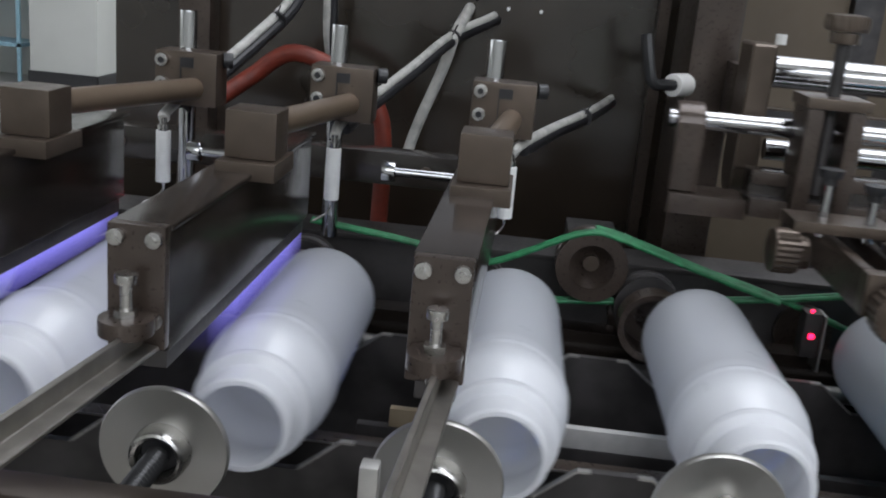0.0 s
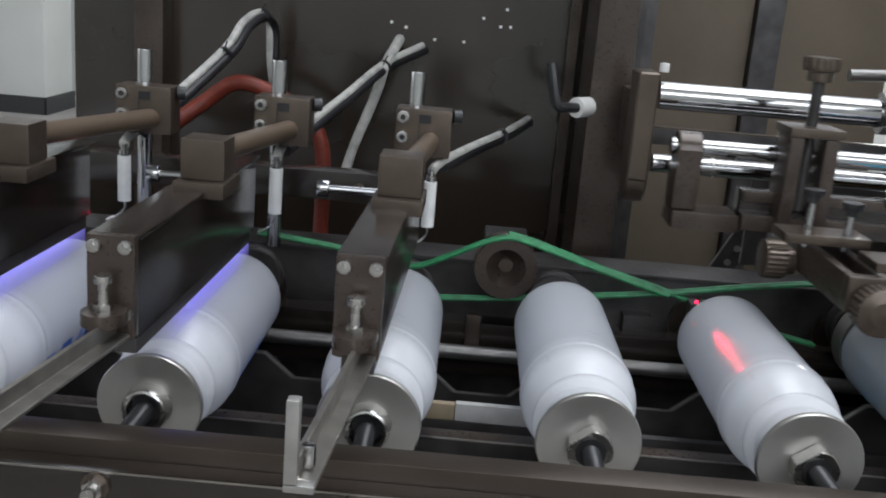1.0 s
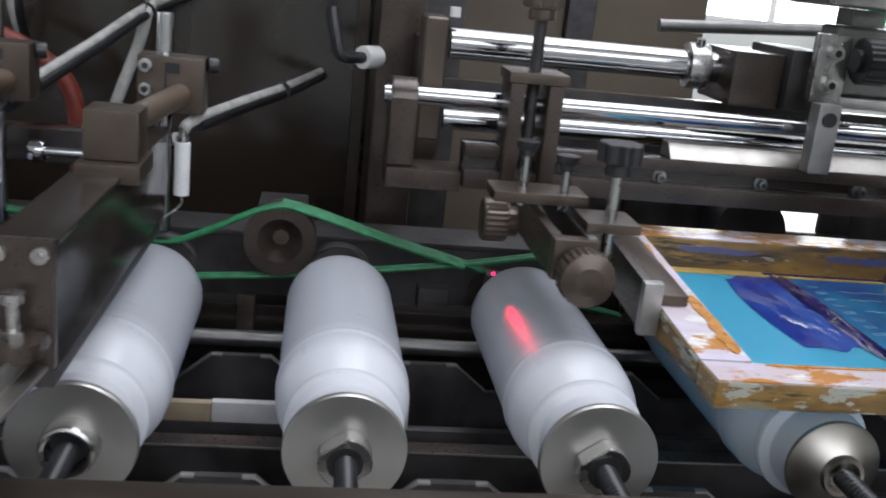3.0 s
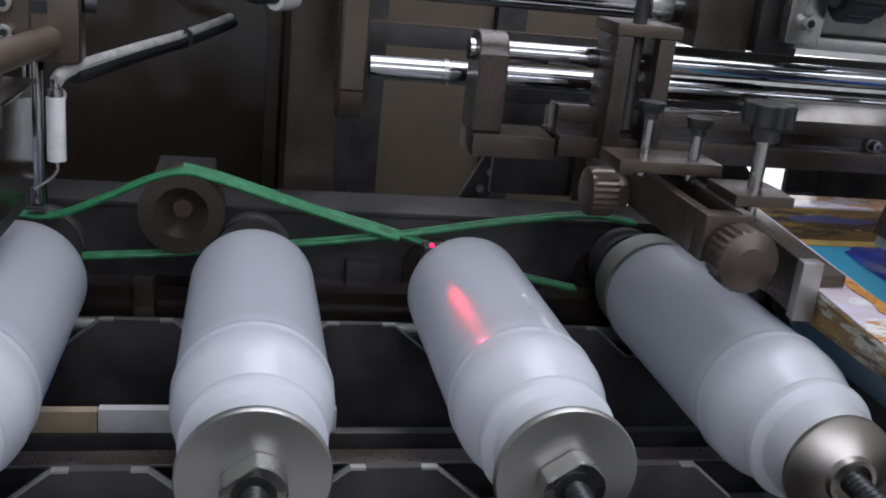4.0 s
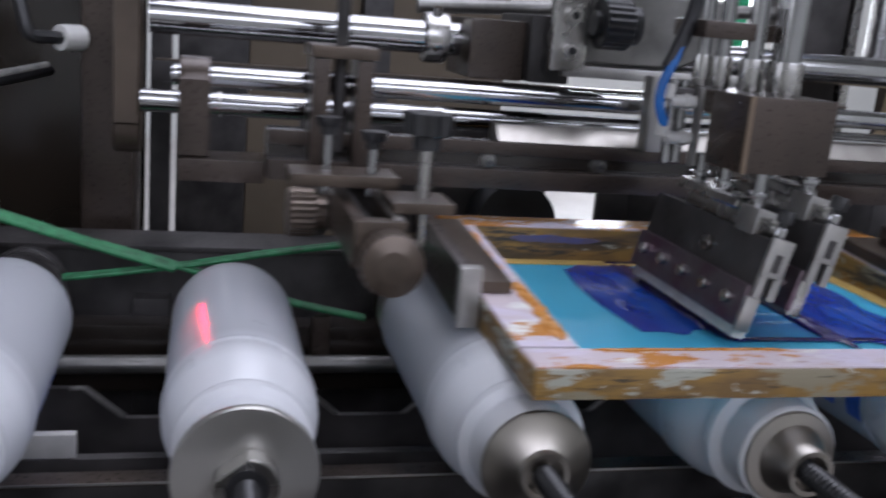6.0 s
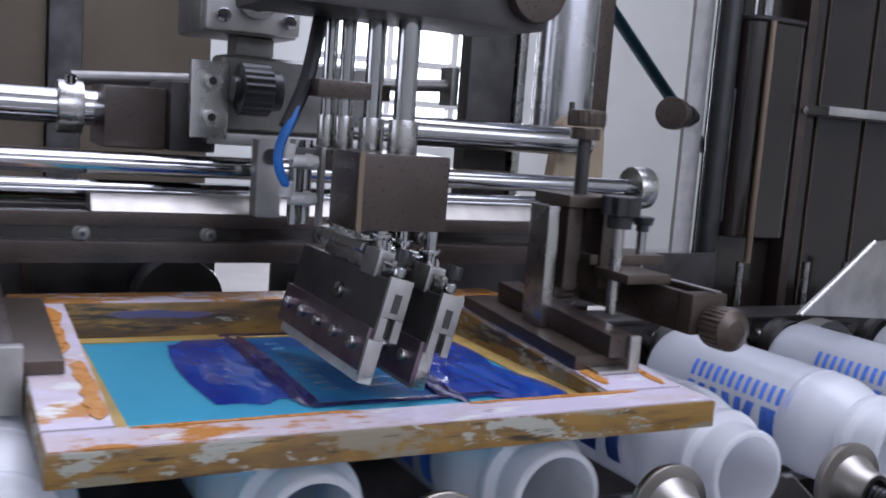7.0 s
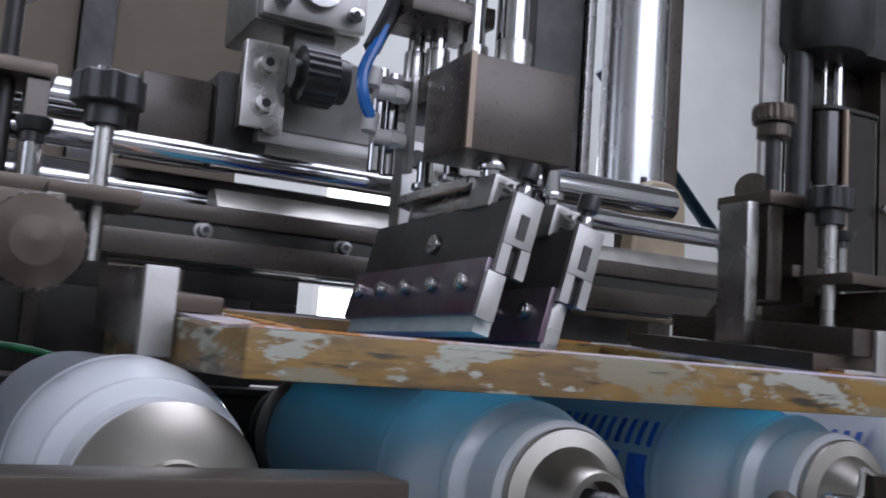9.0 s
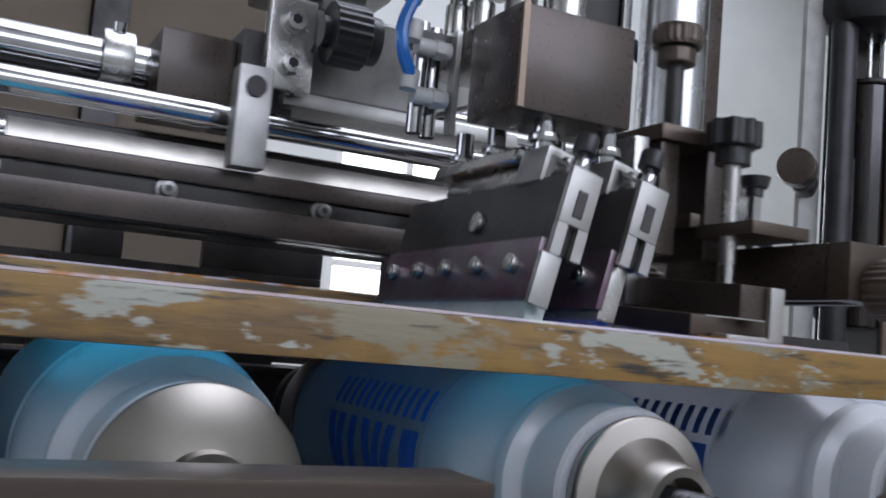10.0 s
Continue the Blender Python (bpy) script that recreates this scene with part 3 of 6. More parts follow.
part("casting", extrude([(-0.0295, 1.163), (0.045, 1.163), (0.085, 1.180), (0.085, 1.212), (-0.0295, 1.212)], "y", 0.262, 0.292, 0.002), M_CASTING, motor, "grey cast body")

cyl = thing("air_cylinder", (0.01, 0.29, 1.225), "dark aluminium pneumatic cylinder with four tie rods", "cylinder")
part("barrel", box(-0.046, 0.020, 0.262, 0.330, 1.2245, 1.271, 0.006), M_CASTING, cyl)
part("end_cap", box(-0.044, 0.018, 0.252, 0.2615, 1.2260, 1.2695, 0.004), M_DULL, cyl)
for x in (-0.034, 0.009):
    for z in (1.235, 1.261):
        nut = part("tie_rod", rod((x, 0.2515, z), (x, 0.2455, z), 0.0046, 14, bev=0.0006), M_CHROME, cyl)
        # Black disc on the nut paints the shaded socket.
        part("socket", rod((x, 0.2456, z), (x, 0.2451, z), 0.0022, 6), M_CABLE, nut)
part("port_ring", lathe_at((-0.0125, 0.2518, 1.248), [(0.0, 0.0135), (-0.006, 0.0132), (-0.006, 0.0090), (0.0, 0.0088)]), M_STEEL, cyl, "bright ring round a dark bore")
# Solid black disc imitates the shade inside the bore.
part("bore", rod((-0.0125, 0.2517, 1.248), (-0.0125, 0.2500, 1.248), 0.0085, 24), M_BLACK, cyl)
part("saddle", box(-0.020, 0.005, 0.266, 0.290, 1.2123, 1.2243, 0.001), M_CASTING, cyl)

single("air_pipe", joined(rod((-0.100, 0.45, 1.1920), (0.228, 0.45, 1.2130), 0.0058, 16), box(0.228, 0.2355, 0.438, 0.462, 1.195, 1.230, 0.001)), M_CASTING, "grey steel pipe behind the guide shaft", "pipe")

# tan cabinet behind the machine
cab = thing("tan_cabinet", (-0.05, 0.95, 0.0), "tan-painted cabinet doors with dark seams behind the machine", "cabinet")
for x0, x1 in ((-0.215, -0.078), (-0.038, 0.118)):
    part("door", box(x0, x1, 0.90, 0.93, 0.02, 1.50, 0.003), M_TAN, cab)
part("carcass", box(-0.30, 0.125, 0.935, 1.25, 0.0, 1.52, 0.003), M_TAN, cab)
part("seam_post", box(-0.077, -0.039, 0.885, 0.932, 0.02, 1.50, 0.004), M_BLACK, cab)
part("side_post", box(-0.30, -0.217, 0.86, 0.932, 0.02, 1.52, 0.004), M_BLACK, cab)
strut = thing("perforated_strut", (-0.25, 0.5, 1.0), "black perforated steel strut standing aslant", "strut")
part("bar", extrude([(-0.215, 0.93), (-0.187, 0.93), (-0.127, 1.05), (-0.155, 1.05)], "y", 0.50, 0.506, 0.001), M_BLACK, strut)
for k in range(5):
    x, z = -0.1885 + 0.0078 * k, 0.955 + 0.0154 * k
    part("hole_rim", rod((x, 0.4985, z), (x, 0.5, z), 0.0035, 12), M_DULL, strut)

# ---------------------------------------------------------------- lower transport
beams = []
for y, top in ((0.045, 0.976), (0.190, 0.983)):
    beam = thing("walking_beam", (-0.1, y, 0.93), "black notched transport plate with pale edge strips", "beam", group="walking beams")
    ridge = [(-1.25, top)]
    for k in range(-9, 8):
        c = k * PITCH
        ridge += [(c - 0.043, top), (c - 0.020, top - 0.019), (c + 0.020, top - 0.019), (c + 0.043, top)]
    ridge = [p for p in ridge if -1.25 <= p[0]] + [(1.0, top)]
    part("plate", extrude(ridge + [(1.0, 0.885), (-1.25, 0.885)], "y", y, y + 0.005), M_BLACK, beam, smooth=False)
    # Pale strips follow the notch slopes up to the crests.
    for k in range(-7, 5):
        c = k * PITCH
        for s in (-1, 1):
            edge = [(c + s * 0.021, top - 0.0180), (c + s * 0.043, top), (c + s * 0.050, top)]
            part("worn_edge", extrude([(x, z + 0.0004) for x, z in edge] + [(x, z - 0.0008) for x, z in edge[::-1]], "y", y - 0.0005, y + 0.0030), M_DULL, beam, smooth=False)
    beams.append(beam)
lipbar = thing("support_bar", (-0.1, 0.09, 0.93), "dark support bar with a bright top lip", "bar")
part("bar", box(-1.25, 0.95, 0.088, 0.100, 0.90, 0.9510, 0.001), M_BLACK, lipbar)
part("lip", box(-1.25, 0.95, 0.0872, 0.1005, 0.9512, 0.9535, 0.0008), M_BRONZE, lipbar)
part("bright_edge", box(-1.25, 0.95, 0.0866, 0.0871, 0.9524, 0.9536), M_DULL, lipbar)
rail = thing("cross_rail", (-0.1, 0.26, 0.95), "dark bar and round rod running behind the bottles", "rail")
part("rod", rod((-0.95, 0.245, 0.955), (0.9, 0.245, 0.955), 0.006, 16), M_CASTING, rail, "dull steel rod")
part("bar", box(-0.95, 0.9, 0.262, 0.285, 0.93, 0.975, 0.001), M_DARK, rail)
for x in (-0.86, -0.44, -0.19, 0.06, 0.31):
    part("stop_block", box(x - 0.006, x + 0.006, 0.2525, 0.2615, 0.944, 0.985, 0.0015), M_BRONZE, rail)
for x in (-0.8, -0.3, 0.25, 0.7):
    single("rail_bracket", box(x - 0.012, x + 0.012, 0.29, 0.32, 0.832, 0.985, 0.002), M_BLACK, "black upright bracket under the drive rail", "bracket", group="rail brackets")
strip = thing("guide_strip", (-0.4, 0.13, 0.90), "pale plastic strip on a dark holder under the bottles", "strip")
part("holder", box(-0.56, -0.10, 0.1285, 0.1355, 0.832, 0.9465, 0.001), M_BLACK, strip)
part("strip", box(-0.4500, -0.330, 0.1290, 0.1350, 0.9467, 0.9600, 0.001), M_FITTING, strip, "pale plastic strip")
part("strip", box(-0.540, -0.4504, 0.1290, 0.1350, 0.9467, 0.9590, 0.001), M_TAN_CAST, strip)

# ---------------------------------------------------------------- belt drive
drive = thing("belt_pulley", (-0.418, 0.262, 1.0275), "bronze grooved pulley with a bore", "pulley")
part("rim", joined(lathe([(-0.012, 0.016), (-0.012, 0.0255), (-0.004, 0.0255), (-0.001, 0.023), (0.002, 0.023), (0.005, 0.0255), (0.012, 0.0255), (0.012, 0.016)], 40)), M_BRONZE, drive)
drive.children[0].location = (0, 0, 0)
part("bore", lathe([(-0.004, 0.0161), (-0.010, 0.0165), (0.0, 0.010), (0.004, 0.004)], 30), M_BRONZE, drive)
part("hub", lathe([(-0.002, 0.0), (-0.002, 0.0058), (0.003, 0.0062)], 20), M_BRONZE_LIGHT, drive)
for ch in drive.children:
    for v in ch.data.vertices:
        v.co = v.co + origin_of(drive)
part("axle_block", box(-0.436, -0.40, 0.276, 0.32, 1.0, 1.046, 0.002), M_BLACK, drive)


def belt(points, label):
    points = [(p[0], p[1], p[2] - 0.0052) for p in points]
    single("drive_belt", joined(tube(points, 0.0018, 8, 8), tube([(p[0], p[1] + 0.0055, p[2]) for p in points], 0.0018, 8, 8)), M_GREEN, label, "belt", group="drive belts")


GB = "round green polyurethane drive belt"
belt([(-0.62, 0.25, 1.045), (-0.55, 0.25, 1.037), (-0.515, 0.25, 1.029), (-0.49, 0.25, 1.028), (-0.46, 0.25, 1.041), (-0.436, 0.25, 1.053), (-0.418, 0.25, 1.058), (-0.40, 0.25, 1.055), (-0.34, 0.25, 1.037), (-0.285, 0.25, 1.0215)], GB)
belt([(-0.418, 0.257, 1.0595), (-0.395, 0.257, 1.0545), (-0.34, 0.257, 1.0375), (-0.285, 0.257, 1.0225), (-0.22, 0.257, 1.001), (-0.16, 0.257, 0.988)], GB)
belt([(-0.48, 0.257, 1.000), (-0.418, 0.257, 1.005), (-0.35, 0.257, 1.013), (-0.285, 0.257, 1.0215), (-0.22, 0.257, 1.0325), (-0.16, 0.257, 1.040), (-0.125, 0.257, 1.036)], GB)
for k in (-7, -6, -5, -4, -3, -1, 0, 1, 2, 3, 4, 5):
    x = k * PITCH
    sp = thing("chuck_spindle", (x, 0.25, AXIS), "turned steel chuck and bronze pulley holding a bottle base" if k >= -1 else "bronze spindle pulley behind a bottle", "spindle", group="rear spindles")
    r = 0.033 if k >= -1 else 0.024
    b = lathe([(0.002, 0.0), (0.002, r * 0.8), (-0.022, r * 0.82), (-0.024, r), (-0.006, r), (-0.004, r * 0.86), (0.004, r * 0.86), (0.004, 0.012)], 32)
    bmesh.ops.translate(b, vec=(x, 0.236, AXIS), verts=b.verts)
    part("cup", b, M_DISC if k >= -1 else M_BRONZE, sp)
    b = lathe([(0.016, 0.0), (0.016, 0.024), (0.022, 0.024), (0.026, 0.020), (0.030, 0.024), (0.036, 0.024), (0.036, 0.0)], 32)
    bmesh.ops.translate(b, vec=(x, 0.236, AXIS), verts=b.verts)
    part("pulley", b, M_BLACK, sp)
    part("axle", rod((x, 0.238, AXIS), (x, 0.36, AXIS), 0.010, 16), M_STEEL, sp)
bearing = thing("bearing_housing", (-0.1, 0.32, 0.83), "black housing that carries the rear spindles", "housing")
part("body", box(-0.95, 0.75, 0.304, 0.345, 0.83, 1.015, 0.003), M_BLACK, bearing)
part("top_strip", box(-0.95, 0.75, 0.300, 0.347, 1.0152, 1.019, 0.001), M_BLACK, bearing)
for k in range(-7, 6):
    part("flange", rod((k * PITCH, 0.3035, AXIS - 0.02), (k * PITCH, 0.2985, AXIS - 0.02), 0.022, 24, bev=0.001), M_BRONZE, bearing)

# ---------------------------------------------------------------- surface treaters


def hex_bolt(x, y, z0, z1, r):
    return joined(rod((x, y, z0), (x, y, z1), r * 0.55, 12), rod((x, y, z1), (x, y, z1 + r * 0.9), r, 16, bev=r * 0.12), rod((x, y, z0 + 0.004), (x, y, z0 + 0.004 + r * 0.8), r * 1.05, 6))


def treater(xc, xm, xr):
    """A long box over a bottle; xc: its middle in front, xr: behind, xm: the middle of the rear clamp."""
    lit = xc < -0.55
    t = thing("corona_treater", (xc, 0.0, 1.06), "bronze surface treater with a violet glow under its long box" if lit else "bronze surface treater standing over a bottle, not glowing", "treater", group="surface treaters")

    def swung(bm):
        """The box swings a little towards its rear end."""
        for v in bm.verts:
            v.co.x += (v.co.y + 0.06) * 0.02
        return bm
    part("housing", swung(box(xc - 0.0110, xc + 0.0110, -0.0555, 0.185, 1.0600, 1.1110, 0.001)), M_DARK, t)
    part("top_cover", swung(box(xc - 0.0125, xc + 0.0125, -0.0560, 0.19, 1.1114, 1.1140, 0.0008)), M_DARK, t)
    part("electrode", swung(box(xc - 0.0085, xc + 0.0085, -0.050, 0.183, 1.0500, 1.0598, 0.0008)), M_BLACK, t)
    if lit:
        part("discharge", swung(box(xc - 0.0020, xc + 0.0080, 0.000, 0.182, 1.0366, 1.0497)), M_CORONA, t, "violet electric discharge")
    plate = part("end_plate", box(xc - 0.0118, xc + 0.0118, -0.0620, -0.0562, 1.0630, 1.1145, 0.0012), M_BRONZE, t)
    for x in (xc - 0.0077, xc + 0.0077):
        for z in (1.1093, 1.0755):
            part("screw", joined(rod((x, -0.0620, z), (x, -0.0650, z), 0.0034, 14, bev=0.0005), rod((x, -0.0650, z), (x, -0.0656, z), 0.0017, 6)), M_STEEL, plate)
    part("tab", joined(rod((xc, -0.0715, 1.0728), (xc, -0.0715, 1.0798), 0.0108, 28, bev=0.001), box(xc - 0.0100, xc + 0.0100, -0.0715, -0.0625, 1.0732, 1.0794, 0.0008)), M_BRONZE, plate, "rounded bronze lug")
    part("adjusting_bolt", joined(hex_bolt(xc, -0.0715, 1.0755, 1.0935, 0.0044), rod((xc, -0.0715, 1.0665), (xc, -0.0715, 1.0755), 0.0026, 12)), M_STEEL, plate)
    # angle bar reaching to the front
    section = [(xc + 0.0008, 1.0735), (xc + 0.0034, 1.0735), (xc + 0.0034, 1.0660), (xc + 0.0100, 1.0652), (xc + 0.0100, 1.0632), (xc + 0.0008, 1.0632)]
    sloping = extrude(section, "y", -0.208, -0.0625, 0.0004)
    for v in sloping.verts:
        v.co.x += (v.co.y + 0.063) * 0.04
        v.co.z -= (v.co.y + 0.063) * 0.06
    bar = part("angle_bar", sloping, M_BAR, t, "polished steel angle bar")
    part("hook", box(xc - 0.0068, xc - 0.0020, -0.2130, -0.2075, 1.0745, 1.1055, 0.0012), M_DULL, bar, "upturned bar end")
    part("hook_foot", box(xc - 0.0068, xc + 0.0040, -0.2130, -0.2075, 1.0715, 1.0743, 0.0008), M_DULL, bar)
    part("screw", rod((xc - 0.0005, -0.198, 1.0745), (xc - 0.0005, -0.198, 1.0830), 0.0026, 14, bev=0.0005), M_CHROME, bar)
    # rear mount
    xo = xr + 0.0046
    part("mount_block", box(xo - 0.0132, xo + 0.0132, 0.058, 0.084, 1.1195, 1.1440, 0.0015), M_BRONZE_LIGHT, t)
    part("mount_foot", box(xo - 0.0155, xo + 0.0150, 0.050, 0.092, 1.1100, 1.1192, 0.001), M_BRONZE_LIGHT, t)
    part("support_tube", rod((xo + 0.002, 0.0835, 1.1335), (xm + 0.006, 0.225, 1.1290), 0.0072, 20), M_BRASS, t)
    clamp = part("clamp", box(xm - 0.021, xm + 0.021, 0.222, 0.247, 1.117, 1.153, 0.0018), M_BRONZE_LIGHT, t)
    # Black patch on the face imitates the shaded slot.
    part("clamp_slot", box(xm - 0.0035, xm + 0.0055, 0.2213, 0.2219, 1.1425, 1.1490), M_CABLE, clamp)
    for z in (1.1315, 1.1465):
        cap = part("screw", rod((xm - 0.0155, 0.2222, z), (xm - 0.0155, 0.2180, z), 0.0044, 18, bev=0.0007), M_STEEL, clamp)
        # Socket shade painted as a black disc on the head.
        part("socket", rod((xm - 0.0155, 0.2182, z), (xm - 0.0155, 0.2176, z), 0.0022, 6), M_CABLE, cap)
    part("clamp_bolt", rod((xm + 0.0212, 0.236, 1.148), (xm + 0.0275, 0.238, 1.148), 0.0052, 14, bev=0.0008), M_PLASTIC, clamp)
    part("clamp_split", box(xm - 0.0036, xm - 0.0029, 0.2213, 0.2219, 1.118, 1.1423), M_CABLE, clamp)
    part("pin", rod((xm - 0.008, 0.2505, 1.03), (xm - 0.008, 0.2505, 1.178), 0.0058, 20, bev=0.0008), M_CHROME, t)
    part("stop_rod", rod((xr - 0.052, 0.15, 1.102), (xr - 0.011, 0.15, 1.102), 0.0028, 14), M_CHROME, t)
    part("stop_head", rod((xr - 0.058, 0.15, 1.102), (xr - 0.050, 0.15, 1.102), 0.006, 14, bev=0.0008), M_CHROME, t)
    xi = xr + 0.017
    ins = part("insulator", rod((xi, 0.222, 1.0635), (xi, 0.222, 1.099), 0.0050, 18, bev=0.0008), M_CERAMIC, t, "white ceramic insulator")
    part("ferrule", joined(rod((xi, 0.222, 1.099), (xi, 0.222, 1.103), 0.004, 14), rod((xi, 0.222, 1.103), (xi, 0.222, 1.108), 0.0026, 12)), M_STEEL, ins)
    part("lead", tube([(xi, 0.222, 1.0635), (xi, 0.222, 1.058), (xi - 0.004, 0.218, 1.053), (xi - 0.010, 0.21, 1.050)], 0.0009, 6), M_STEEL, ins)


treater(-0.5035, -0.4915, -0.500)
treater(-0.6245, -0.5985, -0.618)
treater(-0.7460, -0.7035, -0.735)


def cable_pair(points, shift, ties, label):
    """A black hose and a white braided lead bound together; ties: the points that carry a cable tie."""
    c = thing("cable_bundle", points[0], label, "cable", group="treater cables")
    part("black_hose", tube(points[1:], 0.0042, 10), M_CABLE, c)
    lead = [(p[0] - shift, p[1] - 0.003, p[2] + 0.0042) for p in points[1:]]
    part("white_lead", tube([points[0]] + lead, 0.0036, 10), M_WHITE_CABLE, c, "frayed white braided lead")
    for k in ties:
        p, d = Vector(points[k]), (Vector(points[k + 1]) - Vector(points[k - 1])).normalized()
        at = p + Vector((-shift * 0.5, -0.0015, 0.002))
        part("tie", rod(at - d * 0.0012, at + d * 0.0012, 0.0074, 14), M_PLASTIC, c)
        part("tie_tail", rod(at + Vector((0.0, -0.006, 0.003)), at + Vector((0.004, -0.010, 0.012)), 0.0007, 6), M_PLASTIC, c)


cable_pair([(-0.483, 0.222, 1.1065), (-0.475, 0.235, 1.1080), (-0.452, 0.32, 1.1090), (-0.426, 0.40, 1.1105), (-0.408, 0.46, 1.1125), (-0.395, 0.511, 1.1140)], 0.002, (3,), "black and white lead tied together behind the treater")
cable_pair([(-0.601, 0.222, 1.1065), (-0.598, 0.245, 1.1085), (-0.590, 0.28, 1.1170), (-0.566, 0.365, 1.1390), (-0.543, 0.45, 1.1610), (-0.509, 0.511, 1.1790)], 0.003, (2, 4), "black and white lead rising to the panel")
cable_pair([(-0.718, 0.222, 1.1065), (-0.712, 0.245, 1.1110), (-0.674, 0.36, 1.1680), (-0.668, 0.41, 1.1920), (-0.660, 0.445, 1.2010), (-0.655, 0.465, 1.1900), (-0.654, 0.472, 1.150), (-0.654, 0.511, 1.105)], 0.005, (2, 4), "grey and black lead looping to the panel")
single("red_hose", tube([(-0.735, 0.40, 1.098), (-0.7122, 0.42, 1.1174), (-0.6828, 0.42, 1.1388), (-0.655, 0.42, 1.136), (-0.6198, 0.42, 1.1187), (-0.599, 0.42, 1.0936), (-0.594, 0.42, 1.0494), (-0.594, 0.42, 0.98), (-0.594, 0.42, 0.835)], 0.0075, 12), M_RED_CABLE, "dull red rubber hose behind the treaters", "hose")
single("white_hose", tube([(-0.535, 0.505, 1.188), (-0.5428, 0.45, 1.166), (-0.5512, 0.45, 1.1349), (-0.5713, 0.45, 1.0776), (-0.5775, 0.445, 1.0420), (-0.5630, 0.42, 1.0400), (-0.5467, 0.40, 1.0476), (-0.5273, 0.40, 1.0599), (-0.508, 0.38, 1.0700)], 0.0050, 10), M_WHITE_CABLE, "off-white hose hanging behind the treaters", "hose")
hang = thing("sensor_rail", (-0.6, 0.31, 1.06), "dark bronze bar with socket screws behind the treaters", "bar")
part("bar", box(-0.80, -0.505, 0.30, 0.325, 1.06, 1.085, 0.002), M_DARK, hang)
for x in (-0.78, -0.66, -0.545):
    part("screw", rod((x, 0.3005, 1.073), (x, 0.2965, 1.073), 0.0040, 14, bev=0.0006), M_BRONZE_LIGHT, hang)

# laser sensor by the third bottle
LX, LY, LZ = -0.265, 0.2325, 1.001
las = thing("laser_sensor", (LX, LY, 0.99), "small black sensor with glowing red lamps", "sensor")
part("body", box(LX - 0.006, LX + 0.006, LY, LY + 0.014, 0.985, LZ + 0.016, 0.001), M_BLACK, las)
part("lens", box(LX - 0.0022, LX + 0.0014, LY - 0.0008, LY + 0.0002, LZ - 0.0020, LZ + 0.0016), M_LASER, las, "glowing red lens")
part("lamp", rod((LX - 0.001, LY + 0.004, LZ + 0.016), (LX - 0.001, LY + 0.004, LZ + 0.0175), 0.0013, 12), M_LASER, las, "tiny red signal lamp")
part("bracket", box(LX + 0.0064, LX + 0.008, LY - 0.002, LY + 0.016, 0.976, LZ + 0.015), M_DULL, las)

# ---------------------------------------------------------------- rear webs
web = thing("rear_web", (0.0, 0.365, 1.019), "dark web plates standing behind the screen carriage", "plate")
for a, b, c, d in ((-0.20, -0.003, 1.0195, 1.0730), (-0.0028, 0.0695, 1.0195, 1.0320), (-0.0028, 0.0695, 1.0620, 1.0680), (-0.0028, 0.0280, 1.0682, 1.0730), (0.042, 0.0695, 1.0322, 1.0618), (-0.20, 0.0695, 1.0890, 1.102), (-0.20, -0.165, 1.0732, 1.0888), (-0.122, -0.094, 1.0732, 1.0888), (-0.048, 0.0280, 1.0732, 1.0888)):
    part("plate", box(a, b, 0.362, 0.368, c, d, 0.0006), M_BLACK, web)
part("motor_can", rod((-0.035, 0.3615, 1.036), (-0.035, 0.330, 1.036), 0.032, 32, bev=0.004), M_PLASTIC, web, "round black motor can")
part("plate", box(0.070, 0.30, 0.362, 0.368, 1.0195, 1.102, 0.001), M_BLACK, web)
part("plate", box(0.3003, 0.50, 0.362, 0.368, 1.0195, 1.070, 0.001), M_BLACK, web)
part("rib", box(-0.140, -0.132, 0.350, 0.3618, 1.0195, 1.07, 0.001), M_BRONZE, web)
rbar = thing("rear_bar", (-0.05, 0.33, 1.135), "dark flat bar under the guide shaft", "bar")
part("bar", box(-0.304, 0.23, 0.326, 0.334, 1.1275, 1.1412, 0.001), M_BLACK, rbar)
part("edge", box(-0.302, 0.23, 0.3255, 0.3345, 1.1413, 1.1425), M_BRONZE_LIGHT, rbar)

single("indicator_lamp", rod((-0.7245, 0.236, 1.0464), (-0.7245, 0.232, 1.0462), 0.0015, 12), M_LASER, "tiny red lamp glowing behind the treater", "lamp")

# ---------------------------------------------------------------- tailstocks
BASE_TAIL = -0.002


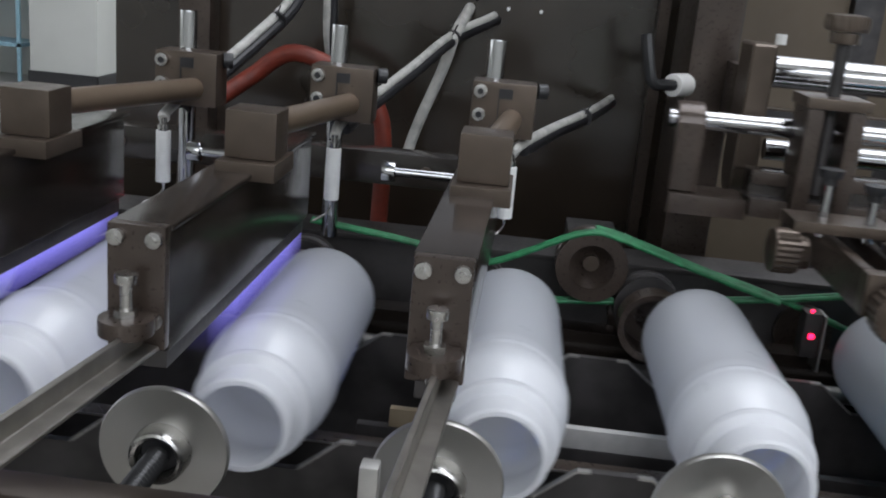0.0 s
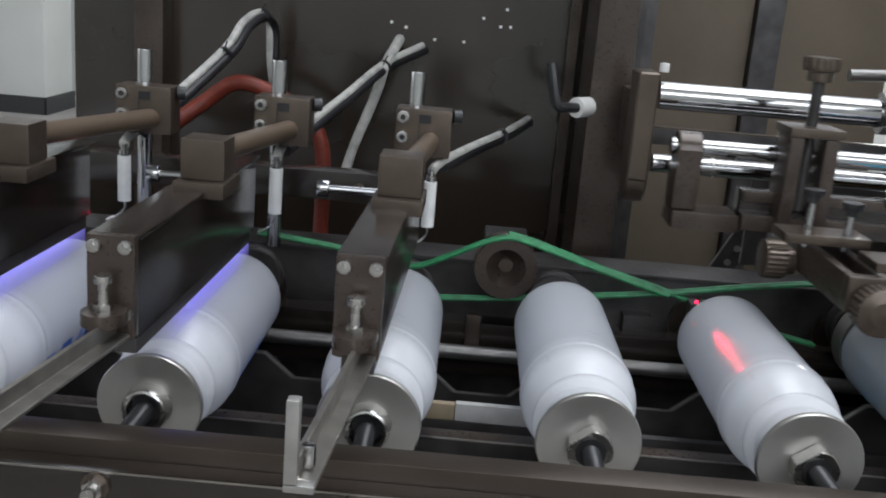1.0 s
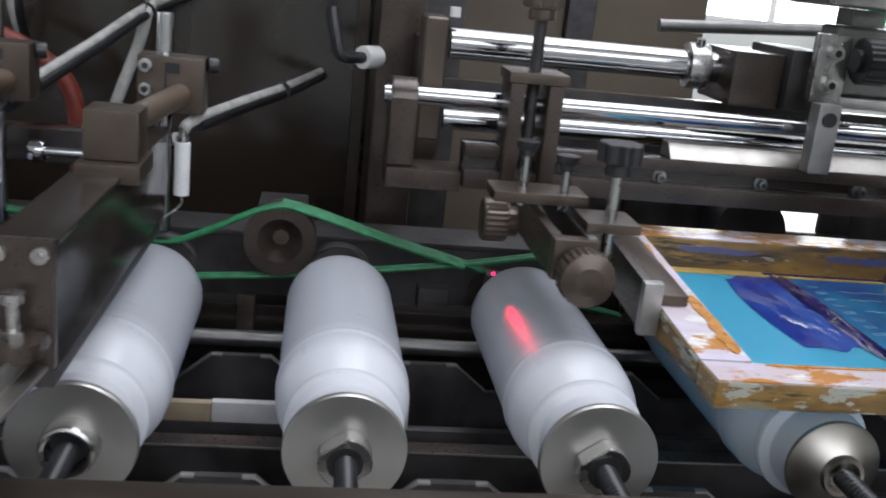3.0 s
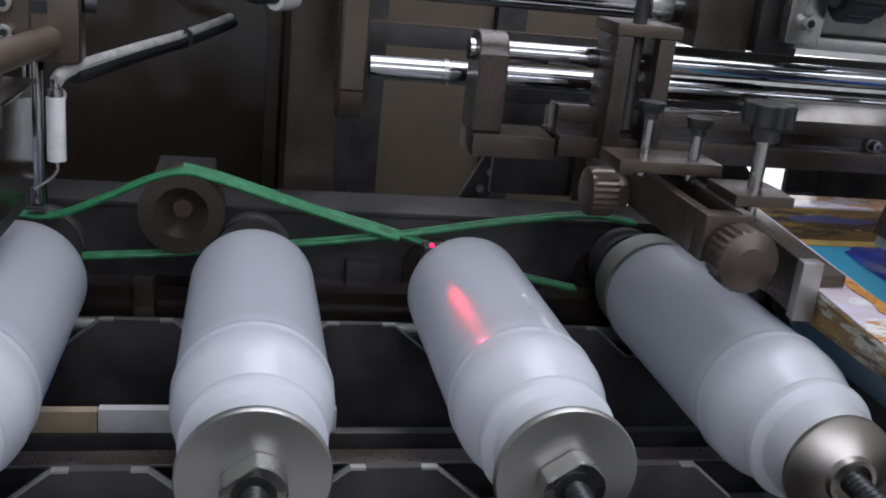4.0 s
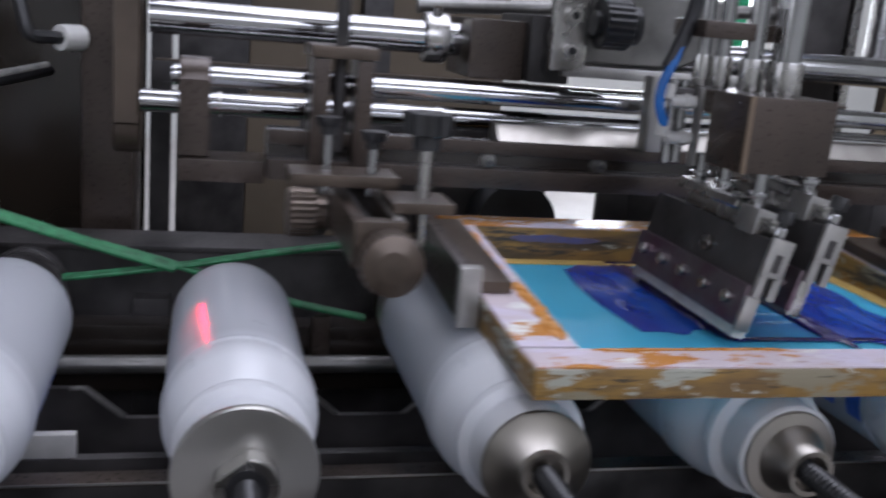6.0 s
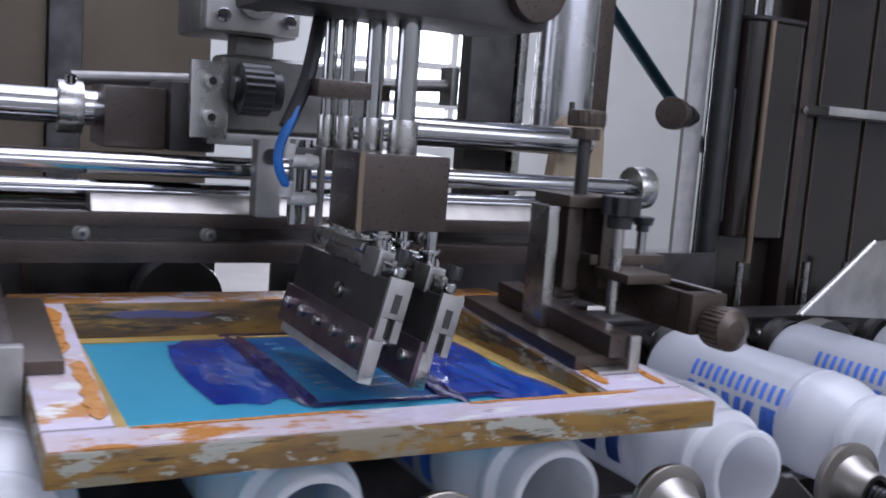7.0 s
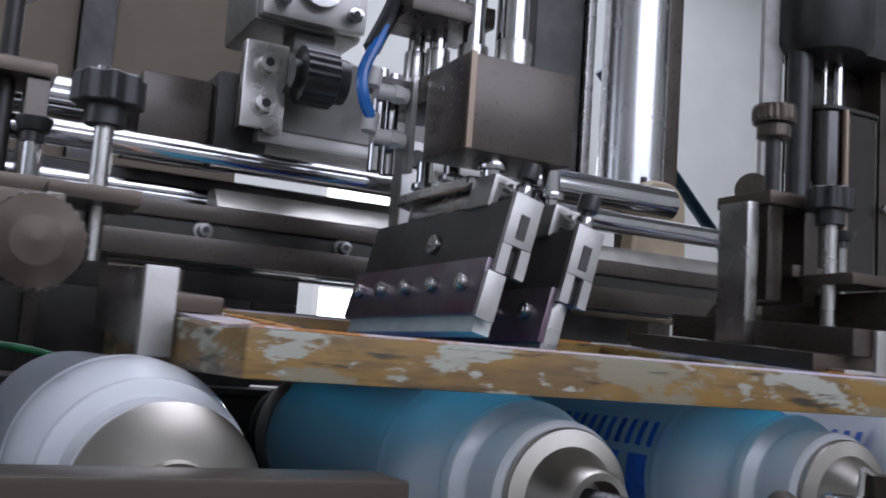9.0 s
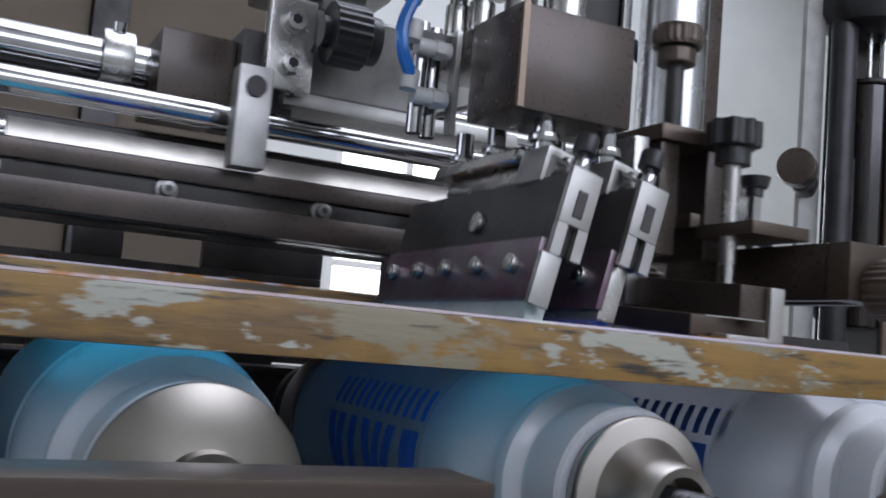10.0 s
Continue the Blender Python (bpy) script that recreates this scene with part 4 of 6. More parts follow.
def tailstock(k):
    x = k * PITCH
    cone = k >= -1
    t = thing("tailstock", (x, 0.0, AXIS), "turned steel cone on a spindle closing a bottle mouth" if cone else "flat turned steel disc on a threaded spindle closing a bottle mouth", "tailstock", group="tailstocks")
    if cone:
        r = 0.0252 if k < 0 else 0.0230
        if k < 0:
            prof = [(0.0060, 0.0), (0.0060, r - 0.0012), (0.0030, r), (0.0012, r), (0.0006, r - 0.0005), (-0.0070, 0.0112), (-0.0105, 0.0106), (-0.0105, 0.0086), (-0.0040, 0.0082), (-0.0040, 0.0)]
        else:
            prof = [(0.0060, 0.0), (0.0060, r - 0.0012), (0.0030, r), (0.0012, r), (0.0006, r - 0.0005), (-0.0006, 0.0172), (-0.0085, 0.0128), (-0.0150, 0.0118), (-0.0160, 0.0110), (-0.0160, 0.0086), (-0.0060, 0.0082), (-0.0060, 0.0)]
    else:
        prof = [(0.002, 0.0), (0.002, 0.0296), (0.001, 0.0302), (-0.0015, 0.0302), (-0.0025, 0.0296), (-0.0025, 0.0)]
    b = lathe(prof, 48)
    bmesh.ops.translate(b, vec=(x, 0, AXIS), verts=b.verts)
    part("cone" if cone else "disc", b, M_CONE if cone else M_DISC, t)
    if not cone:
        ring = []
        for i in range(48):
            a = 2 * math.pi * i / 48
            u, w = 0.0128 * math.cos(a), max(-0.0102, min(0.0102, 0.0128 * math.sin(a)))
            ring.append((x + u * math.cos(0.6) - w * math.sin(0.6), AXIS + u * math.sin(0.6) + w * math.cos(0.6)))
        if k >= -3:
            part("hub", extrude(ring, "y", -0.0135, -0.0027, 0.0005), M_STEEL, t)
        else:
            b = lathe([(-0.0027, 0.0137), (-0.0100, 0.0131), (-0.0118, 0.0124), (-0.0126, 0.0112), (-0.0120, 0.0098), (-0.0100, 0.0090), (-0.0040, 0.0088)], 40)
            bmesh.ops.translate(b, vec=(x, 0, AXIS), verts=b.verts)
            part("hub", b, M_STEEL, t)
        # Black disc over the hub stands for the bore's shade.
        part("bore", rod((x, -0.0137 if k >= -3 else -0.0060, AXIS), (x, -0.0127 if k >= -3 else -0.0042, AXIS), 0.0086, 24), M_PLASTIC, t)
    part("threaded_spindle", lathe_thread(x, -0.058, -0.0095, 0.0056), M_PLASTIC, t)
    if k >= 0:
        part("sleeve", rod((x, -0.19, AXIS), (x, -0.0585, AXIS), 0.0066, 18), M_CHROME, t)
    return t


def lathe_thread(x, y0, y1, r):
    n = 16
    prof = [(y0, 0.0)]
    for i in range(n):
        a = y0 + (y1 - y0) * i / n
        prof += [(a, r), (a + (y1 - y0) * 0.5 / n, r * 0.84)]
    prof += [(y1, r), (y1, 0.0)]
    b = lathe(prof, 18)
    bmesh.ops.translate(b, vec=(x, 0, AXIS), verts=b.verts)
    return b


tails = {k: tailstock(k) for k in range(-7, 6)}
holders = {}
for k in range(-7, 6):
    x = k * PITCH
    h = holders[k] = thing("tailstock_holder", (x, -0.1, 0.955), "small steel fittings on the front rail at a tailstock", "holder", group="tailstock holders")
    if k < 0:
        xb = x + 0.004
        part("washer", rod((xb, -0.0926, 0.9985), (xb, -0.0942, 0.9985), 0.0068, 22), M_BRONZE_LIGHT, h)
        part("bolt", joined(rod((xb, -0.0942, 0.9985), (xb, -0.0985, 0.9985), 0.0052, 6), rod((xb, -0.0985, 0.9985), (xb, -0.104, 0.9985), 0.0034, 14)), M_STEEL, h)
    elif k == 0:
        part("guide", box(x - 0.014, x + 0.014, -0.150, -0.0930, 0.962, 0.9860, 0.001), M_BLACK, h)
    else:
        q = x - PITCH
        part("block", box(q + 0.085, q + 0.150, -0.110, -0.0785, 0.962, 1.0035, 0.002), M_BLACK, h)
        part("roller", joined(rod((q + 0.043, -0.046, 1.0055), (q + 0.034, -0.060, 1.0035), 0.0052, 22, bev=0.0012), rod((q + 0.0335, -0.0605, 1.0055), (q + 0.032, -0.063, 1.0055), 0.0030, 14)), M_BRONZE_LIGHT, h)
        part("barrel", rod((q + 0.046, -0.060, 1.0065), (q + 0.064, -0.063, 1.0055), 0.0052, 18, bev=0.0008), M_CHROME, h)
        part("nut", rod((q + 0.0645, -0.063, 1.0055), (q + 0.069, -0.064, 1.0052), 0.0062, 6), M_STEEL, h)
        part("rod_end", rod((q + 0.069, -0.064, 1.0050), (q + 0.088, -0.068, 0.9960), 0.0042, 16), M_CHROME, h)
        part("ring", joined(rod((q + 0.083, -0.062, 0.9940), (q + 0.086, -0.068, 0.9940), 0.0105, 26, bev=0.0008), rod((q + 0.0862, -0.0682, 0.9940), (q + 0.089, -0.074, 0.9940), 0.0058, 16, bev=0.0006)), M_STEEL, h)
        part("wire_loop", tube([(q + 0.0585, -0.0595, 0.996), (q + 0.0600, -0.0600, 1.016), (q + 0.0604, -0.0602, 1.0176), (q + 0.0620, -0.0606, 1.0172), (q + 0.0800, -0.0615, 1.0095), (q + 0.0815, -0.0617, 1.0085), (q + 0.0812, -0.0617, 1.0070), (q + 0.0780, -0.0610, 0.9930)], 0.0011, 8), M_STEEL, h)
        part("cap_nut", joined(rod((q + 0.110, -0.0785, 1.0035), (q + 0.110, -0.0840, 1.0035), 0.0062, 6), rod((q + 0.110, -0.0840, 1.0035), (q + 0.110, -0.0885, 1.0035), 0.0045, 16, r2=0.003)), M_CHROME, h)

# ---------------------------------------------------------------- bottles
OUTER = [(0.2105, 0.0), (0.2105, 0.0265), (0.2095, 0.0305), (0.2065, 0.0335), (0.2020, 0.0349), (0.190, 0.0350), (0.150, 0.0350), (0.110, 0.0350), (0.085, 0.0350), (0.0745, 0.0350), (0.0725, 0.0350), (0.0706, 0.0351), (0.0696, 0.0354), (0.0686, 0.0359), (0.0674, 0.0361), (0.0662, 0.0359), (0.0652, 0.0355), (0.0640, 0.0354), (0.0600, 0.0356), (0.0550, 0.0355), (0.0490, 0.0346), (0.0430, 0.0328), (0.0370, 0.0304), (0.0335, 0.0290), (0.0318, 0.0282), (0.0306, 0.0279), (0.0299, 0.0282), (0.0292, 0.0298), (0.0282, 0.0303), (0.0250, 0.0305), (0.0232, 0.0301), (0.0222, 0.0288), (0.0214, 0.0262), (0.0205, 0.0252), (0.0190, 0.0249), (0.0172, 0.0250), (0.0165, 0.0256), (0.0060, 0.0252), (0.0040, 0.0250), (0.0028, 0.0240)]
INNER = [(0.0028, 0.0215), (0.0150, 0.0222), (0.030, 0.0255), (0.044, 0.0315), (0.057, 0.0337), (0.072, 0.0340), (0.150, 0.0337), (0.2000, 0.0335), (0.2070, 0.0300), (0.2080, 0.0)]


def on_bottle(shapes):
    """Ink patches on the bottle wall: (y0, y1, degrees from, degrees to, slant)."""
    bm = bmesh.new()
    r = 0.03515
    for y0, y1, a0, a1, slant in shapes:
        n = max(2, int(abs(a1 - a0) / 6) + 1)
        cols = []
        for i in range(n + 1):
            a = radians(a0 + (a1 - a0) * i / n)
            s = slant * i / n
            cols.append([bm.verts.new((r * math.cos(a), y + s, r * math.sin(a))) for y in (y0, y1)])
        for c, d in zip(cols, cols[1:]):
            bm.faces.new((c[0], c[1], d[1], d[0]))
    bmesh.ops.recalc_face_normals(bm, faces=bm.faces[:])
    return bm


def make_bottle():
    b = thing("bottle", (0, 0, 0), "blank frosted white plastic sports bottle lying on the line", "bottle", group="bottles on the line")
    part("body", lathe(OUTER + INNER, 64), M_BOTTLE, b)
    for i in range(13):
        y = 0.0660 + 0.0074 * i
        part("print_bar", on_bottle([(y, y + 0.0037, 140, 160, -0.0012)]), M_PRINT, b)
    for y, w, s in ((0.1510, 0.0070, -0.007), (0.1400, 0.0066, 0.0), (0.1280, 0.0066, 0.0), (0.1160, 0.0074, -0.008), (0.1040, 0.0064, 0.0), (0.0920, 0.0074, 0.006), (0.0730, 0.0130, 0.0)):
        part("print_block", on_bottle([(y, y + w, 166, 206, s)]), M_PRINT, b)
    return b


first = make_bottle()
first.location = (-9 * PITCH, 0, AXIS)
bottles = [(-9, first)]
for s in range(-8, 1):
    bottles.append((s, copy_thing(first, pose(s * PITCH, 0, AXIS))))

# ---------------------------------------------------------------- screen carriage
# built where the frame's outer west edge stands at EDGE
EDGE = -0.100
WIDE, NEAR, FAR, LOW, HIGH = 0.324, -0.004, 0.242, 1.0322, 1.0466
FAR_HIGH = 1.0600
BAR = 0.030
screen = thing("printing_screen", (EDGE, NEAR, LOW), "ink-stained wooden screen frame with cyan mesh and blue ink", "screen")
x0, x1 = EDGE, EDGE + WIDE


def rail_piece(a, b, c, d, high=HIGH, top=M_FRAME_TOP, label="worn pale top face"):
    part("rail", box(a, b, c, d, LOW, high - 0.0006, 0.0012), M_FRAME_FAR if high > HIGH else M_FRAME, screen)
    part("rail_top", box(a + 0.001, b - 0.001, c + 0.001, d - 0.001, high - 0.0005, high + 0.0003), top, screen, label)


def side_rail(a, b, c, d):
    """A side rail that rises from the low near rail to the tall far one."""
    part("rail", extrude([(c, LOW), (d, LOW), (d, FAR_HIGH - 0.0006), (c, HIGH - 0.0006)], "x", a, b, 0.001), M_FRAME, screen)
    part("rail_top", extrude([(c + 0.001, HIGH - 0.0004), (d - 0.001, FAR_HIGH - 0.0005), (d - 0.001, FAR_HIGH + 0.0003), (c + 0.001, HIGH + 0.0004)], "x", a + 0.001, b - 0.001), M_FRAME_TOP, screen, "worn pale top face")


rail_piece(x0, x1, NEAR, NEAR + BAR * 0.85)
rail_piece(x0, x1, FAR - BAR, FAR, FAR_HIGH, M_FRAME_AMBER, "worn amber top face")
side_rail(x0, x0 + BAR, NEAR + BAR * 0.85 + 0.0004, FAR - BAR - 0.0004)
side_rail(x1 - 0.050, x1, NEAR + BAR * 0.85 + 0.0004, FAR - BAR - 0.0004)
for a, b, c, d in ((x0 + BAR, x0 + BAR + 0.008, NEAR + 0.026, FAR - 0.031), (x1 - 0.062, x1 - 0.050, NEAR + 0.026, FAR - 0.031), (x0 + BAR + 0.008, x1 - 0.062, FAR - 0.042, FAR - 0.031)):
    part("tape", box(a, b, c, d, LOW + 0.0064, LOW + 0.0070), M_TAPE, screen, "yellow sealing tape")
part("mesh", box(x0 + 0.02, x1 - 0.02, NEAR + 0.02, FAR - 0.02, LOW + 0.0057, LOW + 0.0062), M_MESH, screen, "cyan printing mesh")


def ragged(xa, ya, xb, yb, wide, seed, step=0.006):
    """An uneven strip outline from one point to another in (u, v)."""
    rnd = random.Random(seed)
    n = max(4, int(math.hypot(xb - xa, yb - ya) / step))
    ln = math.hypot(xb - xa, yb - ya)
    nx, ny = -(yb - ya) / ln, (xb - xa) / ln
    up, dn = [], []
    for i in range(n + 1):
        f = i / n
        w = wide * (0.25 if i in (0, n) else rnd.uniform(0.55, 1.15))
        u, v = xa + (xb - xa) * f, ya + (yb - ya) * f
        up.append((u + nx * w * 0.5, v + ny * w * 0.5))
        w = wide * (0.25 if i in (0, n) else rnd.uniform(0.55, 1.15))
        dn.append((u - nx * w * 0.5, v - ny * w * 0.5))
    return up + dn[::-1]


def rail_height(y):
    """Top of a side rail at a depth."""
    f = (y - NEAR - BAR * 0.85) / (FAR - BAR - NEAR - BAR * 0.85)
    return HIGH + (FAR_HIGH - HIGH) * max(0.0, min(1.0, f))


for i, (a, b, c, d, w) in enumerate(((x0 + 0.024, NEAR + 0.034, x0 + 0.025, NEAR + 0.110, 0.0085), (x0 + 0.017, NEAR + 0.120, x0 + 0.020, NEAR + 0.205, 0.0120), (x0 + 0.034, NEAR + 0.022, x0 + 0.130, NEAR + 0.0232, 0.0030), (x1 - 0.044, NEAR + 0.035, x1 - 0.043, NEAR + 0.060, 0.0095), (x1 - 0.010, NEAR + 0.030, x1 - 0.006, NEAR + 0.110, 0.0070), (x0 + 0.190, NEAR + 0.0225, x0 + 0.290, NEAR + 0.0225, 0.0040))):
    patch = extrude(ragged(a, b, c, d, w, 40 + i), "z", 0.0005, 0.0009)
    for v in patch.verts:
        v.co.z += rail_height(v.co.y)
    part("varnish_patch", patch, M_AMBER, screen, "peeling amber varnish")
for i, (a, b, z, w) in enumerate(((x0 + 0.055, x0 + 0.115, 1.0530, 0.0050), (x0 + 0.165, x0 + 0.270, 1.0515, 0.0060))):
    part("ink_smear", extrude(ragged(a, z, b, z - 0.0008, w, 60 + i), "y", FAR - BAR - 0.0004, FAR - BAR + 0.0003), M_BLUE_STAIN, screen, "dried blue ink smear")
INK = 0.004
for i in range(9):
    y = INK + 0.075 + 0.0125 * i
    part("ghost_bar", extrude([(x0 + 0.140, y), (x0 + 0.149, y + 0.002), (x0 + 0.149, y + 0.0075), (x0 + 0.140, y + 0.0055)], "z", LOW + 0.00675, LOW + 0.0069), M_GHOST, screen, "faint ink left in the stencil")
for i, (y, dy) in enumerate(((0.080, 0.004), (0.097, -0.003), (0.118, 0.002), (0.134, -0.004), (0.155, 0.003), (0.172, 0.0))):
    part("ghost_stroke", extrude(ragged(x0 + 0.158, INK + y, x0 + 0.196, INK + y + dy, 0.0050, 80 + i), "z", LOW + 0.00675, LOW + 0.0069), M_GHOST, screen, "faint ink left in the stencil")


def puddle(cx, cy, rx, ry, z, seed, rough=0.12, high=0.0016, streak=(90, 40)):
    """A thick pool of ink with a ragged rim and a wrinkled skin."""
    rnd = random.Random(seed)
    ph = [rnd.uniform(0, 6.28) for _ in range(7)]
    seg, rings = 64, 12
    bm = bmesh.new()
    grid = []
    for j in range(1, rings + 1):
        f = j / rings
        row = []
        for i in range(seg):
            a = 2 * math.pi * i / seg
            k = 1 + rough * sum(math.sin((n + 2) * a + ph[n]) / (n + 2.0) for n in range(7))
            cs, sn = math.cos(a), math.sin(a)
            sq = 1 / max(abs(cs), abs(sn)) ** 0.72
            x, y = cx + rx * k * sq * cs * f, cy + ry * k * sq * sn * f
            h = high * (1 - f ** 5) * (0.75 + 0.5 * noise.noise(Vector((x * streak[0] + seed, y * streak[1], 0.0))) + 0.25 * noise.noise(Vector((x * 300, y * 300, seed))))
            row.append(bm.verts.new((x, y, z + max(0.00005, h))))
        grid.append(row)
    top = bm.verts.new((cx, cy, z + high * 0.8))
    for i in range(seg):
        bm.faces.new((top, grid[0][i], grid[0][(i + 1) % seg]))
    for p, q in zip(grid, grid[1:]):
        for i in range(seg):
            bm.faces.new((p[i], q[i], q[(i + 1) % seg], p[(i + 1) % seg]))
    bmesh.ops.recalc_face_normals(bm, faces=bm.faces[:])
    if top.normal.z < 0:
        bmesh.ops.reverse_faces(bm, faces=bm.faces[:])
    return bm


part("stencil", box(x0 + 0.125, x0 + 0.225, INK + 0.054, INK + 0.200, LOW + 0.0064, LOW + 0.0067), M_STENCIL, screen, "ink-wetted stencil field")
part("ink", puddle(x0 + 0.104, INK + 0.128, 0.024, 0.070, LOW + 0.0065, 3), M_INK, screen, "thick blue ink")
part("ink_ridge", puddle(x0 + 0.125, INK + 0.127, 0.0068, 0.076, LOW + 0.0070, 8, 0.10, 0.0032, (190, 170)), M_INK_DARK, screen, "dark wet ink ridge")
part("ink_line", box(x0 + 0.125, x0 + 0.235, INK + 0.049, INK + 0.0535, LOW + 0.0069, LOW + 0.0078, 0.0003), M_INK_DARK, screen, "dark ink edge")
part("ink_line", box(x0 + 0.118, x0 + 0.225, INK + 0.2005, INK + 0.2040, LOW + 0.0069, LOW + 0.0078, 0.0003), M_INK_DARK, screen, "dark ink edge")

pool = thing("ink_pool", (x0 + 0.199, INK + 0.112, LOW + 0.0069), "glossy dark blue ink pushed along by the flood bar", "ink")
part("ink", puddle(x0 + 0.199, INK + 0.112, 0.034, 0.071, LOW + 0.0070, 5, 0.16, 0.0020, (120, 50)), M_INK, pool)
part("ink_ridge", puddle(x0 + 0.168, INK + 0.114, 0.0060, 0.070, LOW + 0.0074, 12, 0.14, 0.0028, (190, 170)), M_INK_DARK, pool, "dark wet ink ridge")

carriage = thing("screen_carriage", (EDGE, 0.235, 1.085), "sliding bronze carriage with chromed rods that holds the screen", "carriage")
CX = EDGE
part("beam", box(CX - 0.10, CX + 0.42, 0.2312, 0.250, 1.0815, 1.1115, 0.001), M_DARK, carriage)
part("upper_band", box(CX - 0.10, CX + 0.42, 0.227, 0.2310, 1.1030, 1.1115, 0.001), M_BRONZE, carriage)
part("lower_band", box(CX - 0.10, CX + 0.42, 0.221, 0.2310, 1.0820, 1.0945, 0.001), M_BRONZE, carriage)
part("ledge", extrude([(0.2275, 1.1117), (0.2500, 1.1117), (0.2500, 1.1222), (0.2370, 1.1222)], "x", CX + 0.045, CX + 0.40, 0.0004), M_BAR, carriage, "bright bare-metal chamfer")
for dx in (0.040, 0.115, 0.190, 0.265):
    bolt = part("beam_bolt", joined(rod((CX + dx, 0.2310, 1.0987), (CX + dx, 0.2240, 1.0987), 0.0034, 20, bev=0.0008), rod((CX + dx, 0.2312, 1.0987), (CX + dx, 0.2295, 1.0987), 0.0050, 22, bev=0.0004)), M_GREYBOLT, carriage)
    # Shaded socket drawn as a flat black disc.
    part("socket", rod((CX + dx, 0.2242, 1.0987), (CX + dx, 0.2237, 1.0987), 0.0018, 6), M_CABLE, bolt)
part("front_rod", rod((CX - 0.156, 0.243, 1.1392), (CX + 0.47, 0.243, 1.1392), 0.0064, 28), M_CHROME, carriage)
yoke = [(0.230, 1.0922), (0.230, 1.138)] + [(0.245 + 0.015 * math.cos(a), 1.138 + 0.013 * math.sin(a)) for a in [math.pi - math.pi * k / 8 for k in range(9)]] + [(0.260, 1.0922)]
part("end_yoke", extrude(yoke, "x", CX - 0.152, CX - 0.134, 0.001), M_BRONZE, carriage)
part("end_yoke_bar", box(CX - 0.152, CX - 0.101, 0.224, 0.262, 1.0785, 1.0918, 0.001), M_BRONZE, carriage)
part("rod_bracket", box(CX + 0.139, CX + 0.155, 0.2130, 0.2268, 1.1120, 1.1600, 0.001), M_DULL, carriage, "bare aluminium rod bracket")
part("rod_bracket_screw", rod((CX + 0.147, 0.213, 1.1500), (CX + 0.147, 0.211, 1.1500), 0.005, 14), M_BLACK, carriage)
part("end_collar", rod((CX + 0.448, 0.243, 1.1392), (CX + 0.464, 0.243, 1.1392), 0.0165, 28, bev=0.002), M_STEEL, carriage)


def knurled(length, r, cuts, dome):
    """A fluted knob turned about y, its face towards -y."""
    b = lathe([(-dome, 0.0), (-dome * 0.8, r * 0.5), (0.0, r * 0.94), (0.002, r), (length - 0.002, r), (length, r * 0.94), (length, 0.0)], cuts * 2)
    for v in b.verts:
        rr = math.hypot(v.co.x, v.co.z)
        if rr > r * 0.97 and round(math.atan2(v.co.z, v.co.x) / (math.pi / cuts)) % 2:
            v.co.x *= 0.95
            v.co.z *= 0.95
    return b


